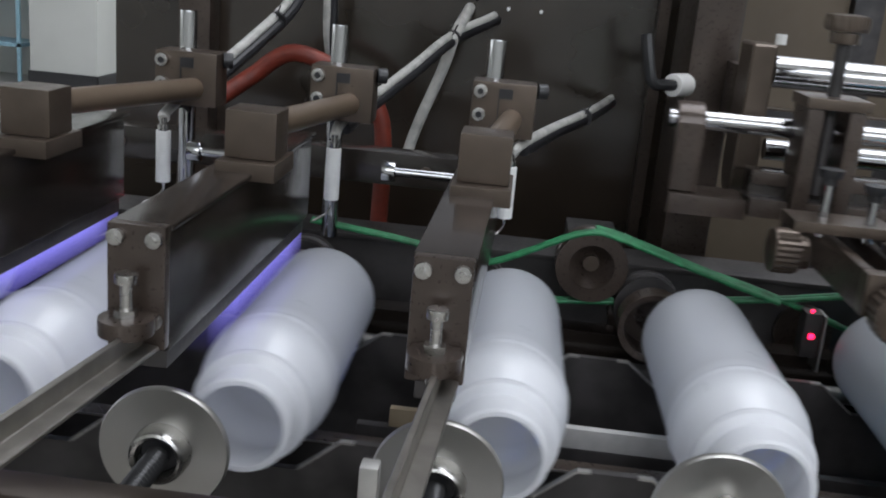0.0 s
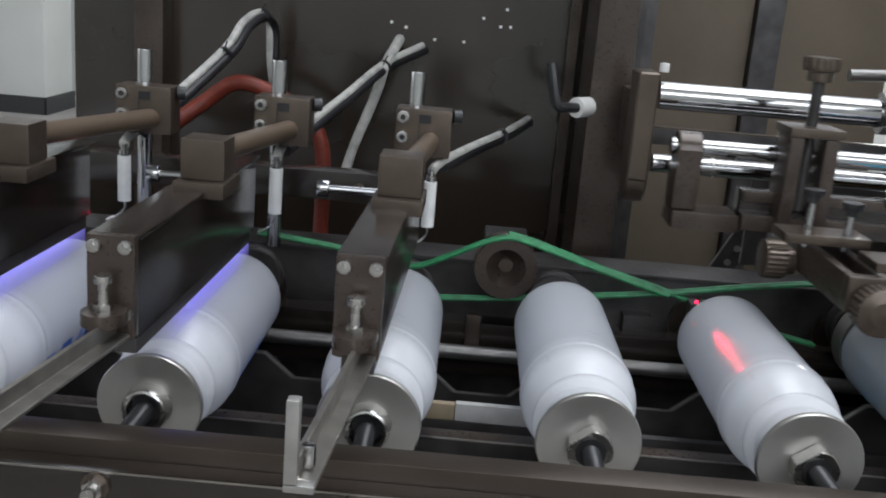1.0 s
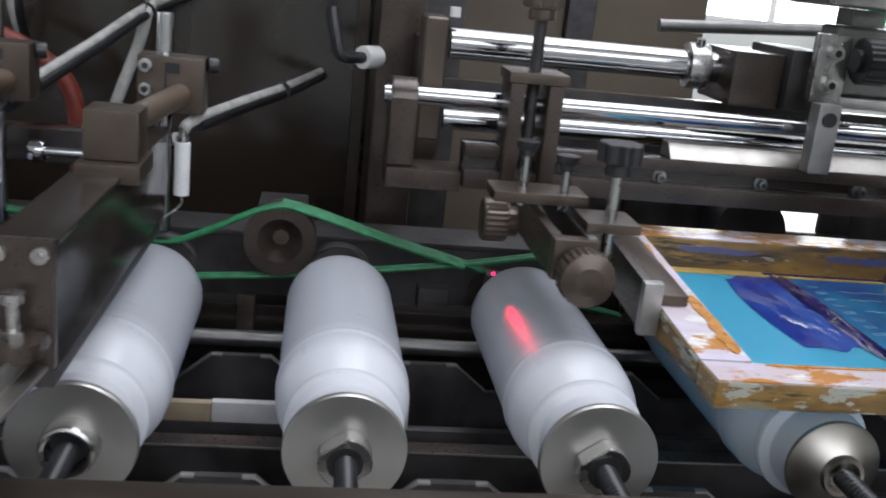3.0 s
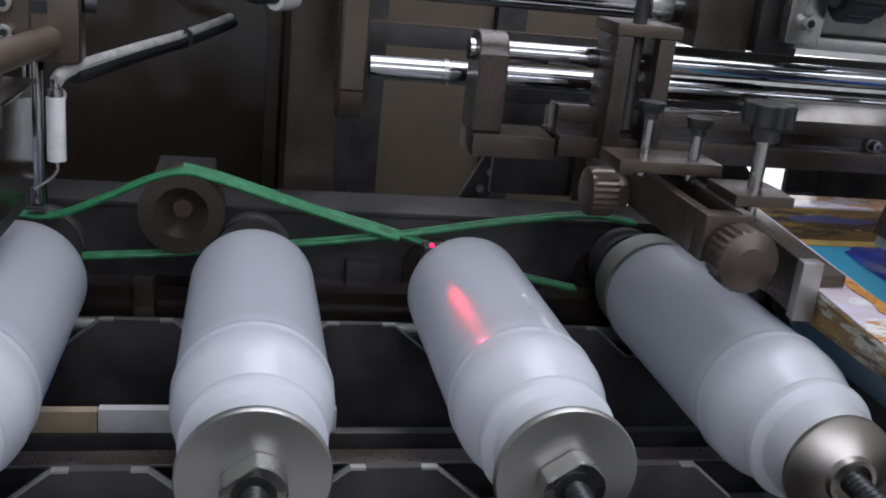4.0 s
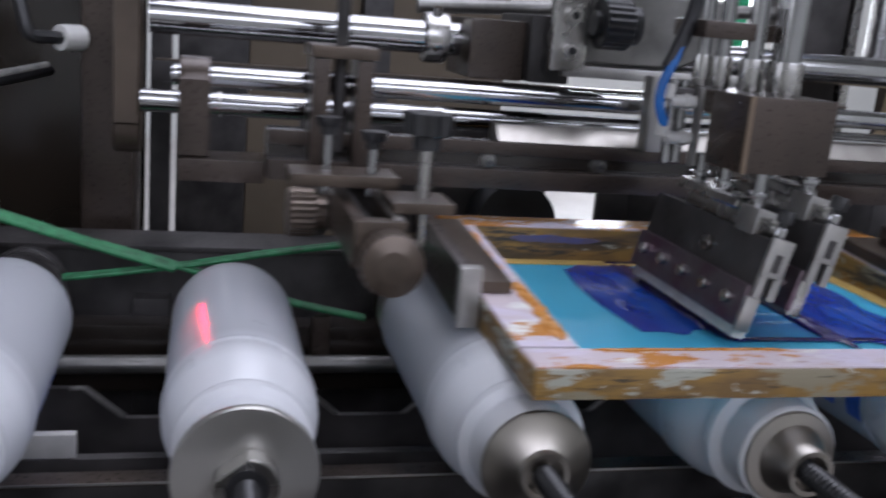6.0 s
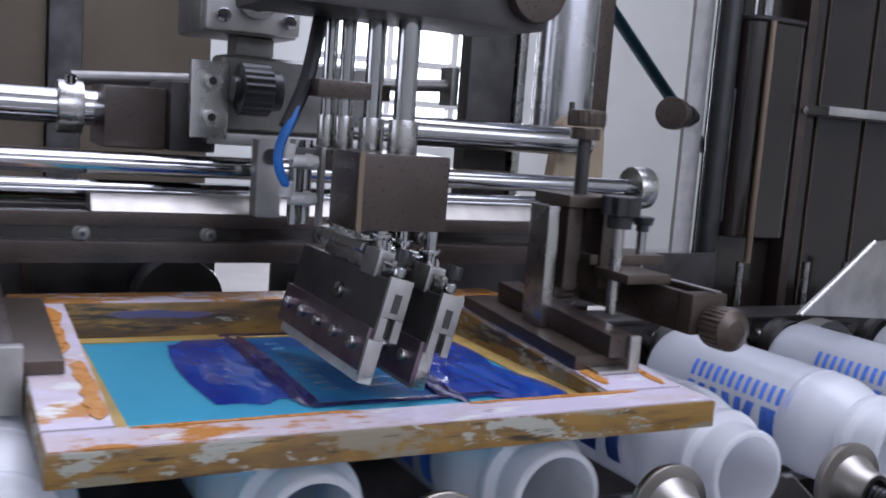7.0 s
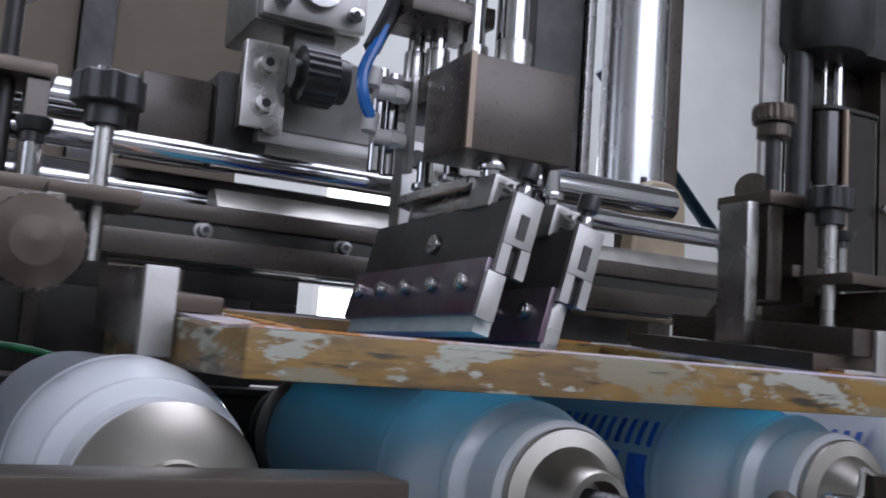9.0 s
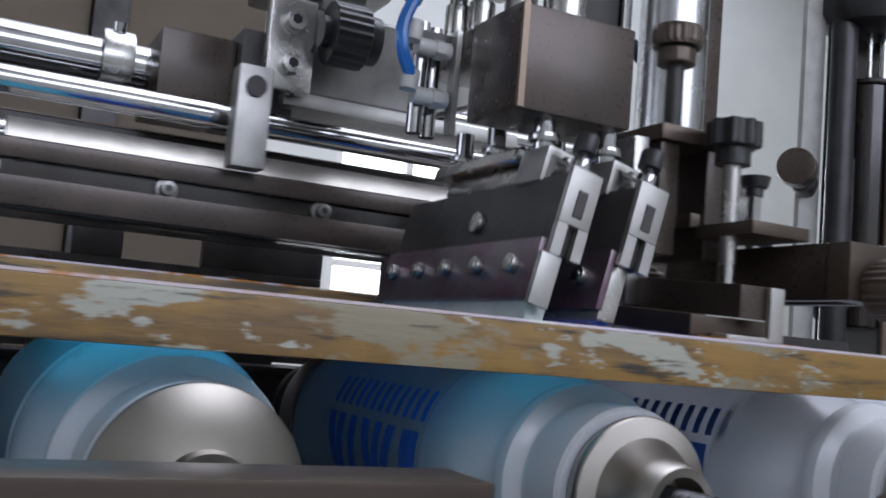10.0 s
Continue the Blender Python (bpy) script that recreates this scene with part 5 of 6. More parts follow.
def clamp_unit(sx, xb, yb, yu, kr, xu, zt, za, dk, label):
    """Screen clamp: slotted arm, plates, knobs. sx: -1 for the west side, 1 for the east; yu, xu: place of the upright; zt: height of its top plate;
    za: lift of the arm; dk: shift of the small knobs in depth; kr: knob radius."""
    c = thing("screen_clamp", (xb, 0.2, 1.06), label, "clamp", group="screen clamps")
    part("upright", box(xu - 0.018, xu - 0.008, yu, yu + 0.034, 1.085, zt - 0.0005, 0.001), M_BRONZE, c)
    part("upright", box(xu + 0.008, xu + 0.018, yu, yu + 0.034, 1.085, zt - 0.0005, 0.001), M_BRONZE, c)
    part("top_plate", box(xu - 0.020, xu + 0.020, yu - 0.003, yu + 0.036, zt, zt + 0.007, 0.001), M_BRONZE_LIGHT, c)
    screw = part("lift_screw", rod((xu, yu + 0.016, 1.10), (xu, yu + 0.016, zt + 0.042), 0.0042, 16), M_BLACK, c)
    b = knurled(0.0095, 0.0135 if sx < 0 else 0.0118, 22, 0.001)
    bmesh.ops.rotate(b, cent=(0, 0, 0), matrix=Matrix.Rotation(radians(-90), 3, "X"), verts=b.verts)
    bmesh.ops.translate(b, vec=(xu, yu + 0.016, zt + 0.0575), verts=b.verts)
    part("thumb_wheel", joined(rod((xu, yu + 0.016, zt + 0.040), (xu, yu + 0.016, zt + 0.0472), 0.009, 20, bev=0.001), b), M_BRONZE_LIGHT, screw, "knurled thumb wheel", smooth=False)
    if sx > 0:
        part("face_plate", box(xu - 0.031, xu - 0.0235, yu + 0.001, yu + 0.022, 1.062, zt, 0.0008), M_STEEL, c, "bare steel upright")
    # arm: two side bars and a front piece round a long slot
    part("arm_side", box(xb - 0.013, xb - 0.0065, yb + 0.012, yu + 0.05, 1.0610 + za, 1.0845 + za, 0.001), M_BRONZE, c)
    part("arm_side", box(xb + 0.0065, xb + 0.013, yb + 0.012, yu + 0.05, 1.0610 + za, 1.0845 + za, 0.001), M_BRONZE, c)
    part("arm_end", box(xb - 0.013, xb + 0.013, yb, yb + 0.0115, 1.0610 + za, 1.0845 + za, 0.001), M_BRONZE_LIGHT, c)
    part("arm_screw", rod((xb, yb + 0.012, 1.0715 + za), (xb, yu + 0.04, 1.0715 + za), 0.0042, 14), M_BLACK, c)
    part("arm_scale", box(xb + 0.0072, xb + 0.0122, yb + 0.004, 0.20 + dk, 1.0847 + za, 1.0853 + za), M_DULL, c)
    part("bridge", box(xb - 0.040, xb + 0.018, 0.150 + dk, 0.182 + dk, 1.0910 + za, 1.0975 + za, 0.001), M_BRONZE_LIGHT, c)
    part("bridge", box(xb - sx * 0.024 - 0.016, xb - sx * 0.024 + 0.016, 0.112 + dk, 0.146 + dk, 1.0858 + za, 1.0915 + za, 0.001), M_BRONZE_LIGHT, c)
    for dx, dy, z1, r in ((-0.019, 0.170 + dk, 1.1165 + za, 0.0075), (0.004, 0.158 + dk, 1.1115 + za, 0.0075)):
        part("stud", rod((xb + dx, dy, 1.0855 + za), (xb + dx, dy, z1), 0.003, 12), M_CHROME, c)
        part("knob", joined(rod((xb + dx, dy, z1), (xb + dx, dy, z1 + 0.004), r * 0.55, 18), rod((xb + dx, dy, z1 + 0.004), (xb + dx, dy, z1 + 0.0095), r * 0.8, 18, r2=r, bev=0.001)), M_PLASTIC, c, "small black knob")
    xs = xb - 0.036 if sx > 0 else xb + 0.0265
    part("stud", rod((xs, 0.130 + dk, 1.0655 + za), (xs, 0.130 + dk, 1.1190 + za), 0.0036, 14), M_STEEL, c)
    sr = 0.0126 if sx < 0 else 0.0108
    star = [(xs + (sr + 0.0010 * math.cos(8 * a)) * math.cos(a), 0.130 + dk + (sr + 0.0010 * math.cos(8 * a)) * math.sin(a)) for a in [2 * math.pi * i / 90 for i in range(90)]]
    part("star_knob", joined(extrude(star, "z", 1.1240 + za, 1.1355 + za, 0.0006), rod((xs, 0.130 + dk, 1.1165 + za), (xs, 0.130 + dk, 1.1245 + za), 0.0075, 16)), M_PLASTIC, c, "black fluted star knob")
    b = knurled(0.016, kr, 26, 0.003)
    bmesh.ops.translate(b, vec=(xb + 0.004, yb - 0.0165, 1.0665 + za), verts=b.verts)
    part("knurled_knob", b, M_BRONZE_LIGHT, c, "knurled metal knob", smooth=False)
    b = knurled(0.016, 0.0145, 24, 0.001)
    bmesh.ops.rotate(b, cent=(0, 0, 0), matrix=Matrix.Rotation(radians(-90), 3, "Z"), verts=b.verts)
    bmesh.ops.translate(b, vec=(xb - 0.036, 0.205 + dk, 1.0660 + za), verts=b.verts)
    part("knurled_knob", joined(b, rod((xb - 0.0205, 0.205 + dk, 1.0660 + za), (xb - 0.0132, 0.205 + dk, 1.0660 + za), 0.0105, 20)), M_BRONZE_LIGHT, c, "knurled metal knob", smooth=False)
    # jaw over the frame, lying on its sloping rail
    e = x0 if sx < 0 else x1

    def on_rail(xa, xc, ya, yc, za2, zb2, bev=0.0008):
        bm = box(e + xa, e + xc, ya, yc, za2, zb2, bev)
        for v in bm.verts:
            v.co.z += rail_height(v.co.y)
        return bm
    if sx < 0:
        part("jaw", on_rail(-0.004, 0.017, 0.088, 0.200, 0.0008, 0.0070), M_BRONZE_LIGHT, c)
        part("jaw_bar", on_rail(-0.0115, -0.0045, 0.088, 0.200, -0.013, 0.0150), M_BRONZE, c)
        part("jaw_face", on_rail(-0.0125, -0.0012, 0.081, 0.0875, -0.015, 0.0160), M_DULL, c, "bare machined face")
    else:
        part("jaw", on_rail(-0.049, -0.010, 0.054, 0.185, 0.0008, 0.0085), M_BRONZE_LIGHT, c)
        part("jaw_bar", on_rail(-0.032, -0.016, 0.047, 0.170, 0.0089, 0.0215), M_BRONZE, c)
        part("jaw_face", on_rail(-0.020, -0.013, 0.0440, 0.0466, 0.0008, 0.0215), M_DULL, c, "bare machined face")
        part("jaw_foot", on_rail(-0.040, -0.013, 0.0445, 0.0535, 0.0006, 0.0026), M_DULL, c, "bare machined foot")
    return c


clamp_w = clamp_unit(-1, x0 - 0.053, 0.086, 0.212, 0.0160, x0 - 0.058, 1.157, 0.003, -0.012, "bronze screen clamp with black knobs and knurled wheels")
clamp_e = clamp_unit(1, x1 + 0.034, 0.0445, 0.106, 0.0125, x1 - 0.008, 1.1345, 0.008, -0.042, "bronze screen clamp with a slotted arm and black knobs")

# ---------------------------------------------------------------- squeegee head
head = thing("squeegee_unit", (0.012, 0.09, 1.12), "bronze squeegee head on chromed guide rods with air hoses", "squeegee")
part("block", box(-0.0125, 0.0375, 0.064, 0.100, 1.1230, 1.1612, 0.0012), M_BRONZE, head)
part("corner_strip", box(-0.0123, -0.0098, 0.0622, 0.0638, 1.1230, 1.1612), M_BRASS, head)
part("top_arm", box(-0.0125, 0.0375, 0.1003, 0.142, 1.1490, 1.1606, 0.001), M_BRONZE, head)
for x, y, r, z1 in ((0.000, 0.118, 0.0040, 1.230), (0.010, 0.104, 0.0050, 1.230), (0.021, 0.088, 0.0058, 1.230), (0.032, 0.116, 0.0040, 1.230), (-0.006, 0.128, 0.0038, 1.230)):
    part("guide_rod", rod((x, y, 1.1607), (x, y, z1), r, 20), M_CHROME, head)
    part("bush", rod((x, y, 1.1613), (x, y, 1.178), r * 1.35, 20, bev=0.0006), M_STEEL, head)
part("yoke_plate", box(-0.022, 0.018, 0.100, 0.136, 1.187, 1.196, 0.001), M_BRONZE, head)
for dx, dy in ((-0.0260, 0.0), (-0.0185, 0.004)):
    part("side_rod", rod((dx, 0.118 + dy, 1.1195), (dx, 0.118 + dy, 1.1640), 0.0032, 16), M_CHROME, head)
part("side_plate", box(-0.0150, -0.0128, 0.108, 0.114, 1.1195, 1.1610), M_DULL, head)
part("side_lug", box(-0.0300, -0.0128, 0.1130, 0.1270, 1.1550, 1.1600, 0.0008), M_BLACK, head)
for z in (1.153, 1.1335):
    part("hose_fitting", joined(rod((-0.0300, 0.113, z), (-0.0155, 0.113, z), 0.0034, 16, bev=0.0005), rod((-0.0225, 0.113, z), (-0.0185, 0.113, z), 0.0042, 6), rod((-0.0325, 0.112, z + 0.0010), (-0.0315, 0.112, z + 0.0090), 0.0036, 16, bev=0.0006)), M_FITTING, head, "pale push-in fitting")
part("air_hose", tube([(-0.0320, 0.111, 1.1400), (-0.0370, 0.109, 1.1480), (-0.0380, 0.109, 1.159), (-0.0310, 0.111, 1.176), (-0.022, 0.115, 1.198), (-0.014, 0.121, 1.230)], 0.0026, 10), M_BLUE_HOSE, head, "blue air hose")
part("sleeve_hose", tube([(-0.034, 0.112, 1.170), (-0.023, 0.115, 1.196), (-0.015, 0.121, 1.230)], 0.0040, 10), M_CABLE, head)
part("gantry", box(-0.058, 0.088, 0.065, 0.133, 1.2285, 1.283, 0.003), M_BLACK, head)
part("gantry_end", rod((0.078, 0.0645, 1.248), (0.078, 0.057, 1.248), 0.016, 28, bev=0.002), M_BRONZE, head)


def blade_holder(name, xo, slope, label, front):
    """A tilted holder with its blade, reaching from near to far along y."""
    h = thing(name, (xo, 0.1, 1.06), label, "squeegee", group="squeegee blades")
    ya, yb = 0.043, 0.166
    R = Matrix.Translation((xo, 0, 1.085)) @ Matrix.Rotation(radians(slope), 4, "Y") @ Matrix.Diagonal((0.82, 1.0, 0.93, 1.0)) @ Matrix.Translation((-xo, 0, -1.085))

    def tilted(bm):
        bmesh.ops.transform(bm, matrix=R @ Matrix.Translation((0, 0, -0.008)), verts=bm.verts)
        return bm
    part("holder", tilted(box(xo - 0.007, xo + 0.007, ya, yb, 1.072, 1.102, 0.001)), M_BLACK, h)
    part("clamp_plate", tilted(box(xo - 0.0105, xo - 0.0072, ya, yb, 1.053, 1.076, 0.0006)), M_STAINED, h, "ink-stained clamping plate")
    part("blade", tilted(box(xo - 0.007, xo + 0.002, ya + 0.002, yb - 0.002, 1.0465 if front else 1.050, 1.0715, 0.001)), M_SQUEEGEE if front else M_STEEL, h, "milky urethane blade" if front else "steel flood blade")
    side = part("side_plate", tilted(joined(box(xo - 0.0075, xo + 0.0075, ya - 0.003, ya - 0.0003, 1.083, 1.104, 0.0005), box(xo - 0.0075, xo - 0.0025, ya - 0.003, ya - 0.0003, 1.071, 1.0828), box(xo + 0.0025, xo + 0.0075, ya - 0.003, ya - 0.0003, 1.071, 1.0828))), M_DULL, h, "slotted bare-metal side plate")
    # Slot shade laid on the plate as a black patch.
    part("slot", tilted(box(xo - 0.0022, xo + 0.0022, ya - 0.0036, ya - 0.0031, 1.086, 1.096)), M_BLACK, side)
    if front:
        part("lower_plate", tilted(box(xo - 0.0105, xo - 0.001, ya - 0.003, ya - 0.0003, 1.0515, 1.0705, 0.0005)), M_DULL, h)
    for i in range(5):
        y = ya + 0.012 + 0.0245 * i
        part("screw", tilted(joined(rod((xo - 0.0105, y, 1.0655), (xo - 0.0145, y, 1.0655), 0.0036, 12, bev=0.0005), rod((xo - 0.0145, y, 1.0655), (xo - 0.0150, y, 1.0655), 0.0018, 6))), M_STEEL, h)
    part("screw", tilted(rod((xo - 0.007, 0.095, 1.086), (xo - 0.0105, 0.095, 1.086), 0.0045, 14, bev=0.0006)), M_STEEL, h)
    part("thumb_screw", tilted(joined(rod((xo, ya + 0.004, 1.104), (xo, ya + 0.004, 1.112), 0.0024, 12), rod((xo, ya + 0.004, 1.112), (xo, ya + 0.004, 1.119), 0.0048, 14, bev=0.0008))), M_PLASTIC, h)
    part("link", tilted(joined(box(xo - 0.006, xo + 0.006, ya + 0.012, yb - 0.03, 1.1025, 1.110, 0.001), rod((xo - 0.0065, ya + 0.016, 1.106), (xo + 0.0065, ya + 0.016, 1.106), 0.0055, 16))), M_STEEL, h)
    cb = part("clamp_block", tilted(box(xo - 0.0085, xo + 0.0095, ya + 0.016, ya + 0.034, 1.1005, 1.1150, 0.0012)), M_DULL, h, "split bare-metal clamp block")
    part("screw", tilted(joined(rod((xo, ya + 0.016, 1.108), (xo, ya + 0.0125, 1.108), 0.0042, 14, bev=0.0006), rod((xo, ya + 0.0125, 1.108), (xo, ya + 0.012, 1.108), 0.002, 6))), M_STEEL, cb)
    part("ferrule", tilted(rod((xo, ya + 0.004, 1.1045), (xo, ya + 0.004, 1.1095), 0.0040, 14, bev=0.0006)), M_CHROME, h)
    part("hinge_plate", tilted(extrude([(xo - 0.0105, 1.1105), (xo + 0.0090, 1.1105), (xo + 0.0090, 1.1165), (xo + 0.004, 1.1195), (xo - 0.0105, 1.1165)], "y", ya + 0.036, yb - 0.020, 0.0008)), M_STEEL, h, "bright cast hinge plate")
    part("hinge_bolt", tilted(joined(rod((xo + 0.003, ya + 0.036, 1.1145), (xo + 0.003, ya + 0.0335, 1.1145), 0.0058, 24, bev=0.0006), rod((xo + 0.003, ya + 0.0335, 1.1145), (xo + 0.003, ya + 0.0310, 1.1145), 0.0040, 6))), M_CHROME, h)
    for y in (0.073, 0.108, 0.135):
        part("piston", joined(rod((xo + 0.004, y, 1.100), (xo + 0.004, y, 1.1226), 0.0038, 14), rod((xo + 0.004, y, 1.1100), (xo + 0.004, y, 1.1130), 0.0058, 18, bev=0.0005)), M_CHROME, h)
    return h


squeegee = blade_holder("squeegee", 0.002, 14, "black squeegee holder with a milky urethane blade", True)
flood = blade_holder("flood_bar", 0.030, 14, "black flood bar holder with a steel blade", False)

# ---------------------------------------------------------------- column and dryer at the east end
col = thing("press_column", (0.30, 0.42, 0.83), "thick polished lift column on a bronze backing plate", "column")
part("tube", rod((0.325, 0.400, 1.178), (0.325, 0.400, 1.85), 0.028, 40), M_TUBE, col)
# Black patch on the tube stands for the slot's shade.
part("slot", box(0.316, 0.320, 0.3705, 0.3735, 1.188, 1.206), M_BLACK, col)
part("back_plate", box(0.356, 0.381, 0.405, 0.46, 0.83, 1.85, 0.003), M_BRONZE, col)
part("dark_plate", box(0.236, 0.284, 0.42, 0.44, 0.83, 1.85, 0.003), M_BLACK, col)
part("edge_strip", box(0.285, 0.293, 0.415, 0.43, 0.83, 1.85), M_STEEL, col)
part("foot", box(0.22, 0.352, 0.365, 0.43, 1.166, 1.1775, 0.002), M_BRONZE, col)
arm = thing("cast_bracket", (0.30, 0.33, 1.10), "tan cast bracket at the end of the guide shaft", "bracket")
outl = [(0.232, 1.120), (0.272, 1.120), (0.280, 1.186), (0.290, 1.1935)] + [(0.305 + 0.020 * math.cos(a), 1.1735 + 0.020 * math.sin(a)) for a in [math.pi / 2 - math.pi / 2 * k / 8 for k in range(9)]] + [(0.328, 1.11), (0.335, 1.085), (0.232, 1.085)]
part("casting", extrude(outl, "y", 0.326, 0.344, 0.0025), M_TAN_CAST, arm)
single("gas_strut", tube([(0.530, 0.737, 1.430), (0.636, 0.737, 1.330), (0.712, 0.737, 1.258), (0.800, 0.737, 1.175), (1.13, 0.737, 0.85), (1.13, 0.737, 0.0)], 0.0085, 12, 4), material("teal_strut", (0.02, 0.07, 0.10), 0.3), "slim dark teal strut leaning behind the column", "strut")

dryer = thing("uv_dryer", (0.58, 0.42, 0.83), "tall dark dryer tower with bronze edges", "dryer")
part("body", extrude([(0.500, 0.40), (0.95, 0.40), (0.95, 0.64), (0.82, 0.64)], "z", 0.83, 1.9, 0.003), M_DARK, dryer)
part("edge", rod((0.545, 0.366, 1.06), (0.545, 0.366, 1.3035), 0.0035, 14), M_BRASS, dryer, "thin brass-coloured edge")
part("side_tube", rod((0.508, 0.388, 1.0), (0.508, 0.388, 1.5), 0.0115, 20), M_PLASTIC, dryer)
part("pale_jamb", box(0.476, 0.4995, 0.402, 0.407, 0.83, 1.9), M_FITTING, dryer, "pale edge strip")
lamp_shape = [(0.5235, 0.3995), (0.5235, 0.386), (0.527, 0.377), (0.534, 0.371), (0.545, 0.3695), (0.590, 0.3695), (0.598, 0.374), (0.600, 0.3995)]
part("lamp_housing", extrude(lamp_shape, "z", 1.085, 1.3035, 0.0015), M_DARK, dryer, "dark rounded lamp housing")
part("housing_cap", extrude([(x, y - 0.0012) for x, y in lamp_shape], "z", 1.3038, 1.3085, 0.001), M_BLACK, dryer)
part("housing_plate", box(0.5205, 0.5232, 0.384, 0.3995, 1.10, 1.235, 0.0008), M_BLACK, dryer)
part("lift_rod", rod((0.549, 0.380, 1.3087), (0.549, 0.380, 1.3535), 0.0052, 18), M_CHROME, dryer, "bright steel rod")
part("lift_rod", rod((0.536, 0.384, 1.3087), (0.536, 0.384, 1.3535), 0.0024, 12), M_STEEL, dryer)
part("shelf", box(0.619, 0.95, 0.35, 0.3995, 1.216, 1.225, 0.001), M_DULL, dryer, "bare aluminium cross strip")
part("shelf_screw", rod((0.612, 0.3778, 1.2205), (0.612, 0.3745, 1.2205), 0.004, 12), M_STEEL, dryer)
part("rib", box(0.606, 0.618, 0.378, 0.3998, 0.9, 1.6, 0.001), M_BRONZE, dryer)
for x in (0.655, 0.73, 0.80):
    part("seam", box(x, x + 0.0022, 0.3975, 0.3998, 0.9, 1.6), M_BRONZE_LIGHT, dryer)
for x in (0.545, 0.64, 0.70):
    part("pin", rod((x, 0.375, 0.98), (x, 0.375, 1.06), 0.004, 14), M_STEEL, dryer)
stem = part("knob_stem", joined(rod((0.426, 0.354, 1.203), (0.486, 0.4018, 1.203), 0.007, 14), rod((0.448, 0.3715, 1.203), (0.462, 0.3828, 1.203), 0.011, 18, bev=0.001)), M_BLACK, dryer)
part("knob", joined(rod((0.402, 0.336, 1.203), (0.4185, 0.348, 1.203), 0.0150, 28, bev=0.002), rod((0.4185, 0.348, 1.203), (0.426, 0.354, 1.203), 0.0105, 22)), M_BRONZE, stem, "bronze disc knob")
part("upper_head", joined(lathe_up((0.535, 0.385, 1.352), [(0.0, 0.0), (0.0, 0.026), (0.004, 0.038), (0.014, 0.044), (0.10, 0.044), (0.10, 0.0)]), box(0.55, 0.72, 0.355, 0.3995, 1.356, 1.46, 0.006)), M_PLASTIC, dryer, "black domed lamp head")
hop = thing("metal_hood", (0.52, 0.2, 1.0), "bare sheet-metal hood over the line", "hood")
part("sheet", extrude([(0.402, 1.052), (0.62, 1.040), (0.62, 1.125), (0.475, 1.109)], "y", 0.160, 0.164), M_DULL, hop)
part("rim", tube([(0.402, 0.1595, 1.052), (0.44, 0.1595, 1.082), (0.475, 0.1595, 1.110)], 0.0018, 8, 4), M_STEEL, hop)
part("hood_post", box(0.575, 0.590, 0.1645, 0.180, 0.831, 1.10), M_BLACK, hop)

# ---------------------------------------------------------------- movement
START, CYCLE = -0.1, 1.69
SHIFT = [(0.0, 0.0), (0.04, 0.02), (0.1, 0.21), (0.2, 0.43), (0.3, 0.57), (0.4, 0.71), (0.5, 0.84), (0.6, 0.97), (0.66, 1.0), (1.69, 1.0)]
EDGE_X = [(0.0, -0.240), (0.1, -0.225), (0.2, -0.188), (0.3, -0.157), (0.4, -0.130), (0.6, -0.103), (0.75, -0.097), (0.85, -0.106), (1.0, -0.128), (1.2, -0.163), (1.3, -0.184), (1.5, -0.209), (1.62, -0.233), (1.69, -0.240)]
# later strokes run a little shorter
EDGE_LATE = [(0.0, -0.205), (0.15, -0.1876), (0.34, -0.157), (0.5, -0.130), (0.65, -0.1093), (0.75, -0.104), (0.84, -0.1123), (1.0, -0.128), (1.15, -0.148), (1.34, -0.1966), (1.53, -0.2216), (1.65, -0.212), (1.69, -0.205)]


def between(table, p):
    for (a, u), (b, v) in zip(table, table[1:]):
        if a <= p <= b:
            return u + (v - u) * (p - a) / (b - a)
    return table[-1][1]


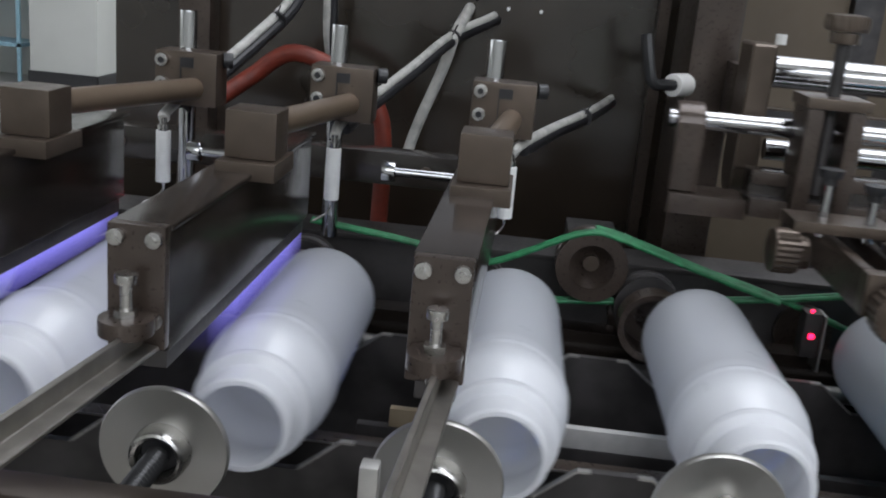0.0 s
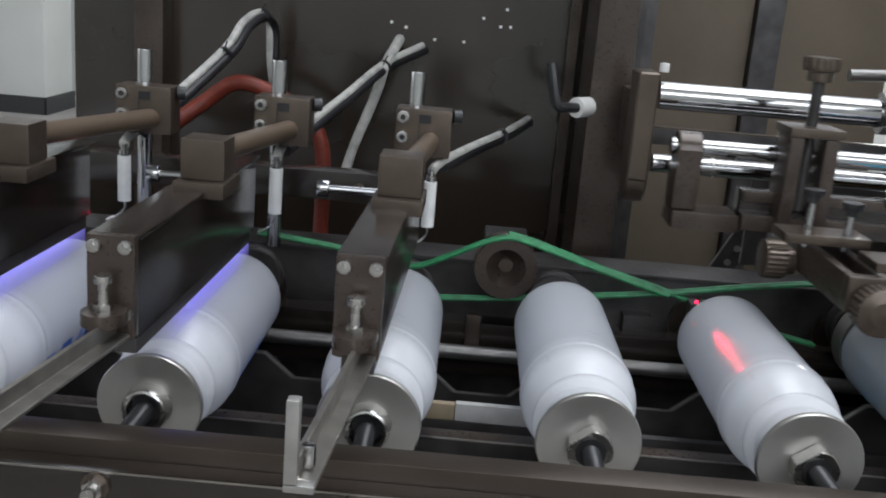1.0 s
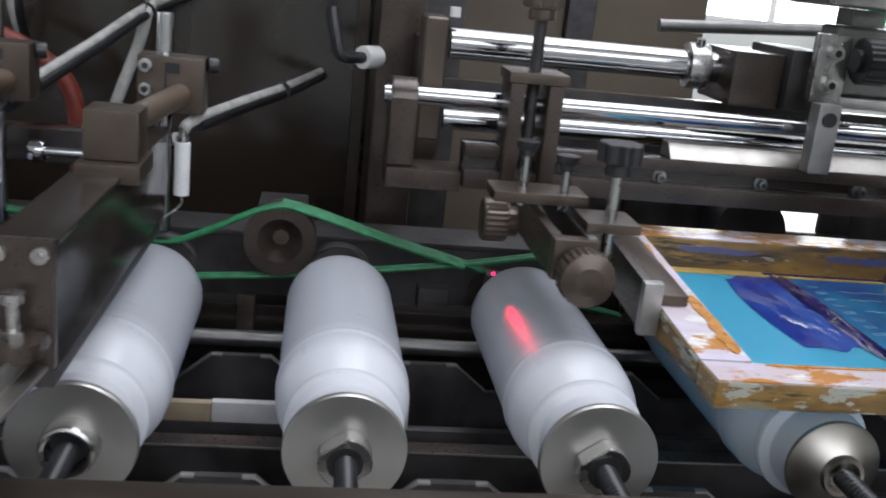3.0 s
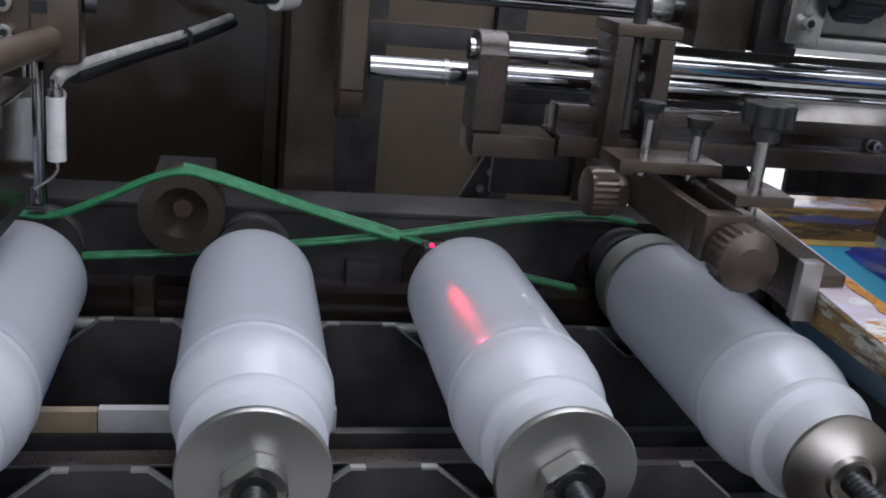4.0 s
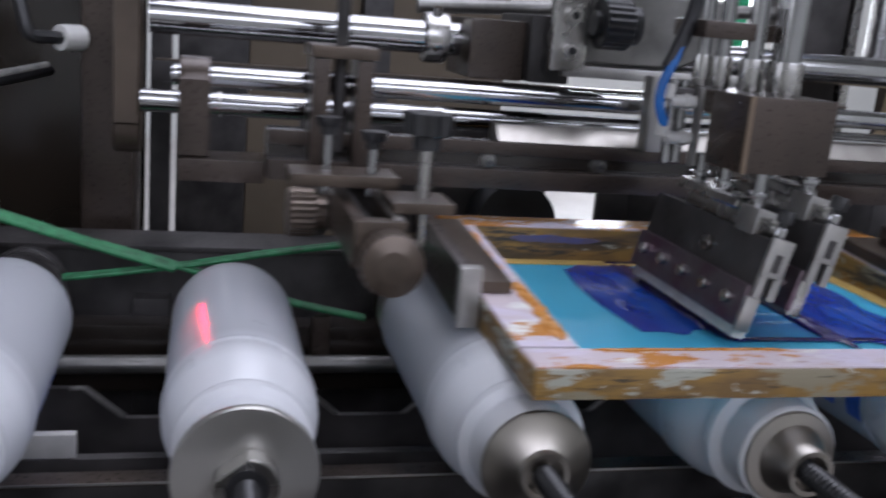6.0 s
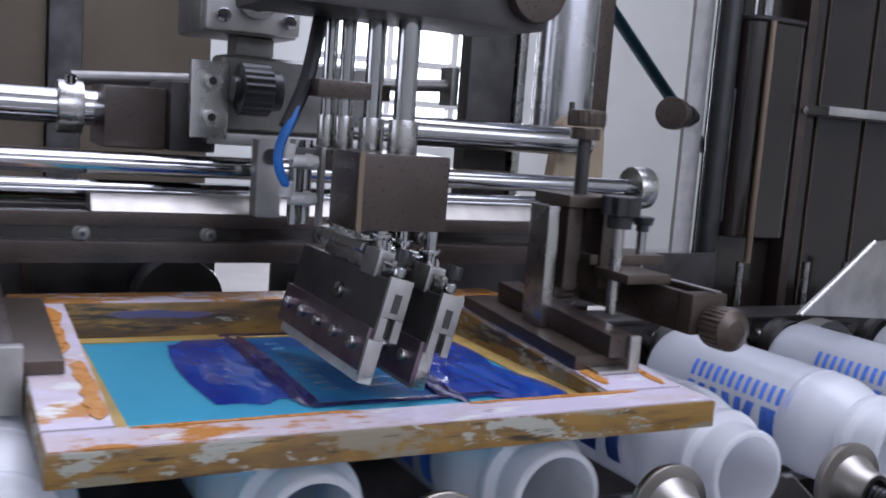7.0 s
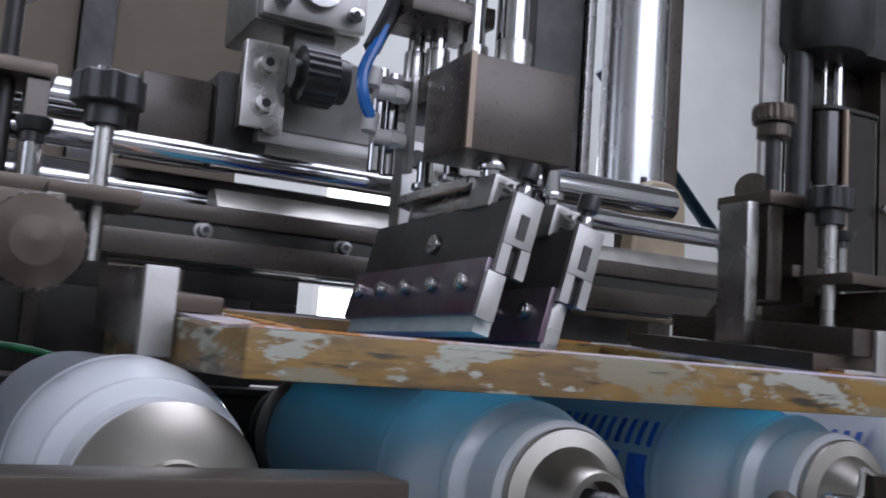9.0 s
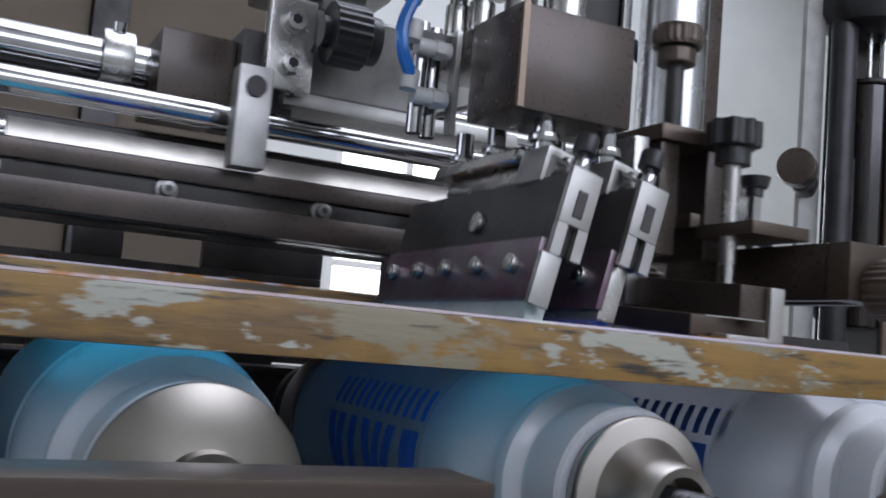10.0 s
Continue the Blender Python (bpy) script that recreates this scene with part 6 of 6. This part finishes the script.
def motions():
    times = sorted({round(i * 0.1, 2) for i in range(101)})

    def phase(t):
        n = math.floor((t - START) / CYCLE + 1e-6)
        return n, t - START - n * CYCLE

    def edge_at(t):
        """Where the screen's west edge stands."""
        late = min(1.0, max(0.0, (t - 5.6) / 0.6))
        p = phase(t)[1]
        return between(EDGE_X, p) * (1 - late) + between(EDGE_LATE, p) * late
    for s, b in bottles:
        rows = []
        for t in times:
            n, p = phase(t)
            st = s + n + between(SHIFT, p) + (0.0 if p < 1.0 else 0.0)
            # angle about the axis: blank side up until printed
            if st < -0.02:
                ang = 221.0
            elif st < 0.015:
                ang = 221.0 * (1 - min(1.0, max(0.0, (p - 0.80) / 0.80)))
            else:
                ang = 0.0
            rows.append((t, pose(st * PITCH, 0, AXIS, 0, ang, 0)))
        walk(b, rows)
    BACK = [(0.0, 0.5), (0.03, 0.8), (0.06, 1.0), (0.50, 1.0), (0.56, 0.6), (0.62, 0.12), (0.66, 0.0), (1.63, 0.0), (1.69, 0.5)]
    for k, tl in tails.items():
        walk(tl, [(t, pose(k * PITCH, -0.026 * between(BACK, phase(t)[1]), AXIS)) for t in times])
    for ob in tail_rails + list(holders.values()):
        at = ob.location.copy()
        walk(ob, [(t, pose(at.x, at.y - 0.026 * between(BACK, phase(t)[1]), at.z)) for t in times])
    for ob in (screen, carriage, clamp_w, clamp_e):
        at = ob.location.copy()
        walk(ob, [(t, pose(at.x + edge_at(t) - EDGE, at.y, at.z)) for t in times])
    # the ink pool lags behind the screen as the flood bar holds it back
    at = pool.location.copy()
    walk(pool, [(t, pose(at.x + 0.45 * (edge_at(t) - EDGE), at.y, at.z)) for t in times])
    # the walking beams carry the bottles one step, sink, go back and rise
    GO = [(p, v - 1.0) for p, v in SHIFT if p < 0.66] + [(0.66, 0.0), (0.86, 0.0), (1.40, -1.0), (1.69, -1.0)]
    SINK = [(0.0, 0.0), (0.72, 0.0), (0.90, 1.0), (1.38, 1.0), (1.55, 0.0), (1.69, 0.0)]
    for ob in beams:
        at = ob.location.copy()
        walk(ob, [(t, pose(at.x + PITCH * between(GO, phase(t)[1]), at.y, at.z - 0.022 * between(SINK, phase(t)[1]))) for t in times])
    UP = [(0.0, 1.0), (0.75, 1.0), (0.85, 0.0), (1.6, 0.0), (1.69, 1.0)]
    for ob, sign in ((squeegee, 1.0), (flood, -1.0)):
        at = ob.location.copy()
        walk(ob, [(t, pose(at.x, at.y, at.z + 0.008 * (between(UP, phase(t)[1]) if sign > 0 else 1 - between(UP, phase(t)[1])))) for t in times])


motions()
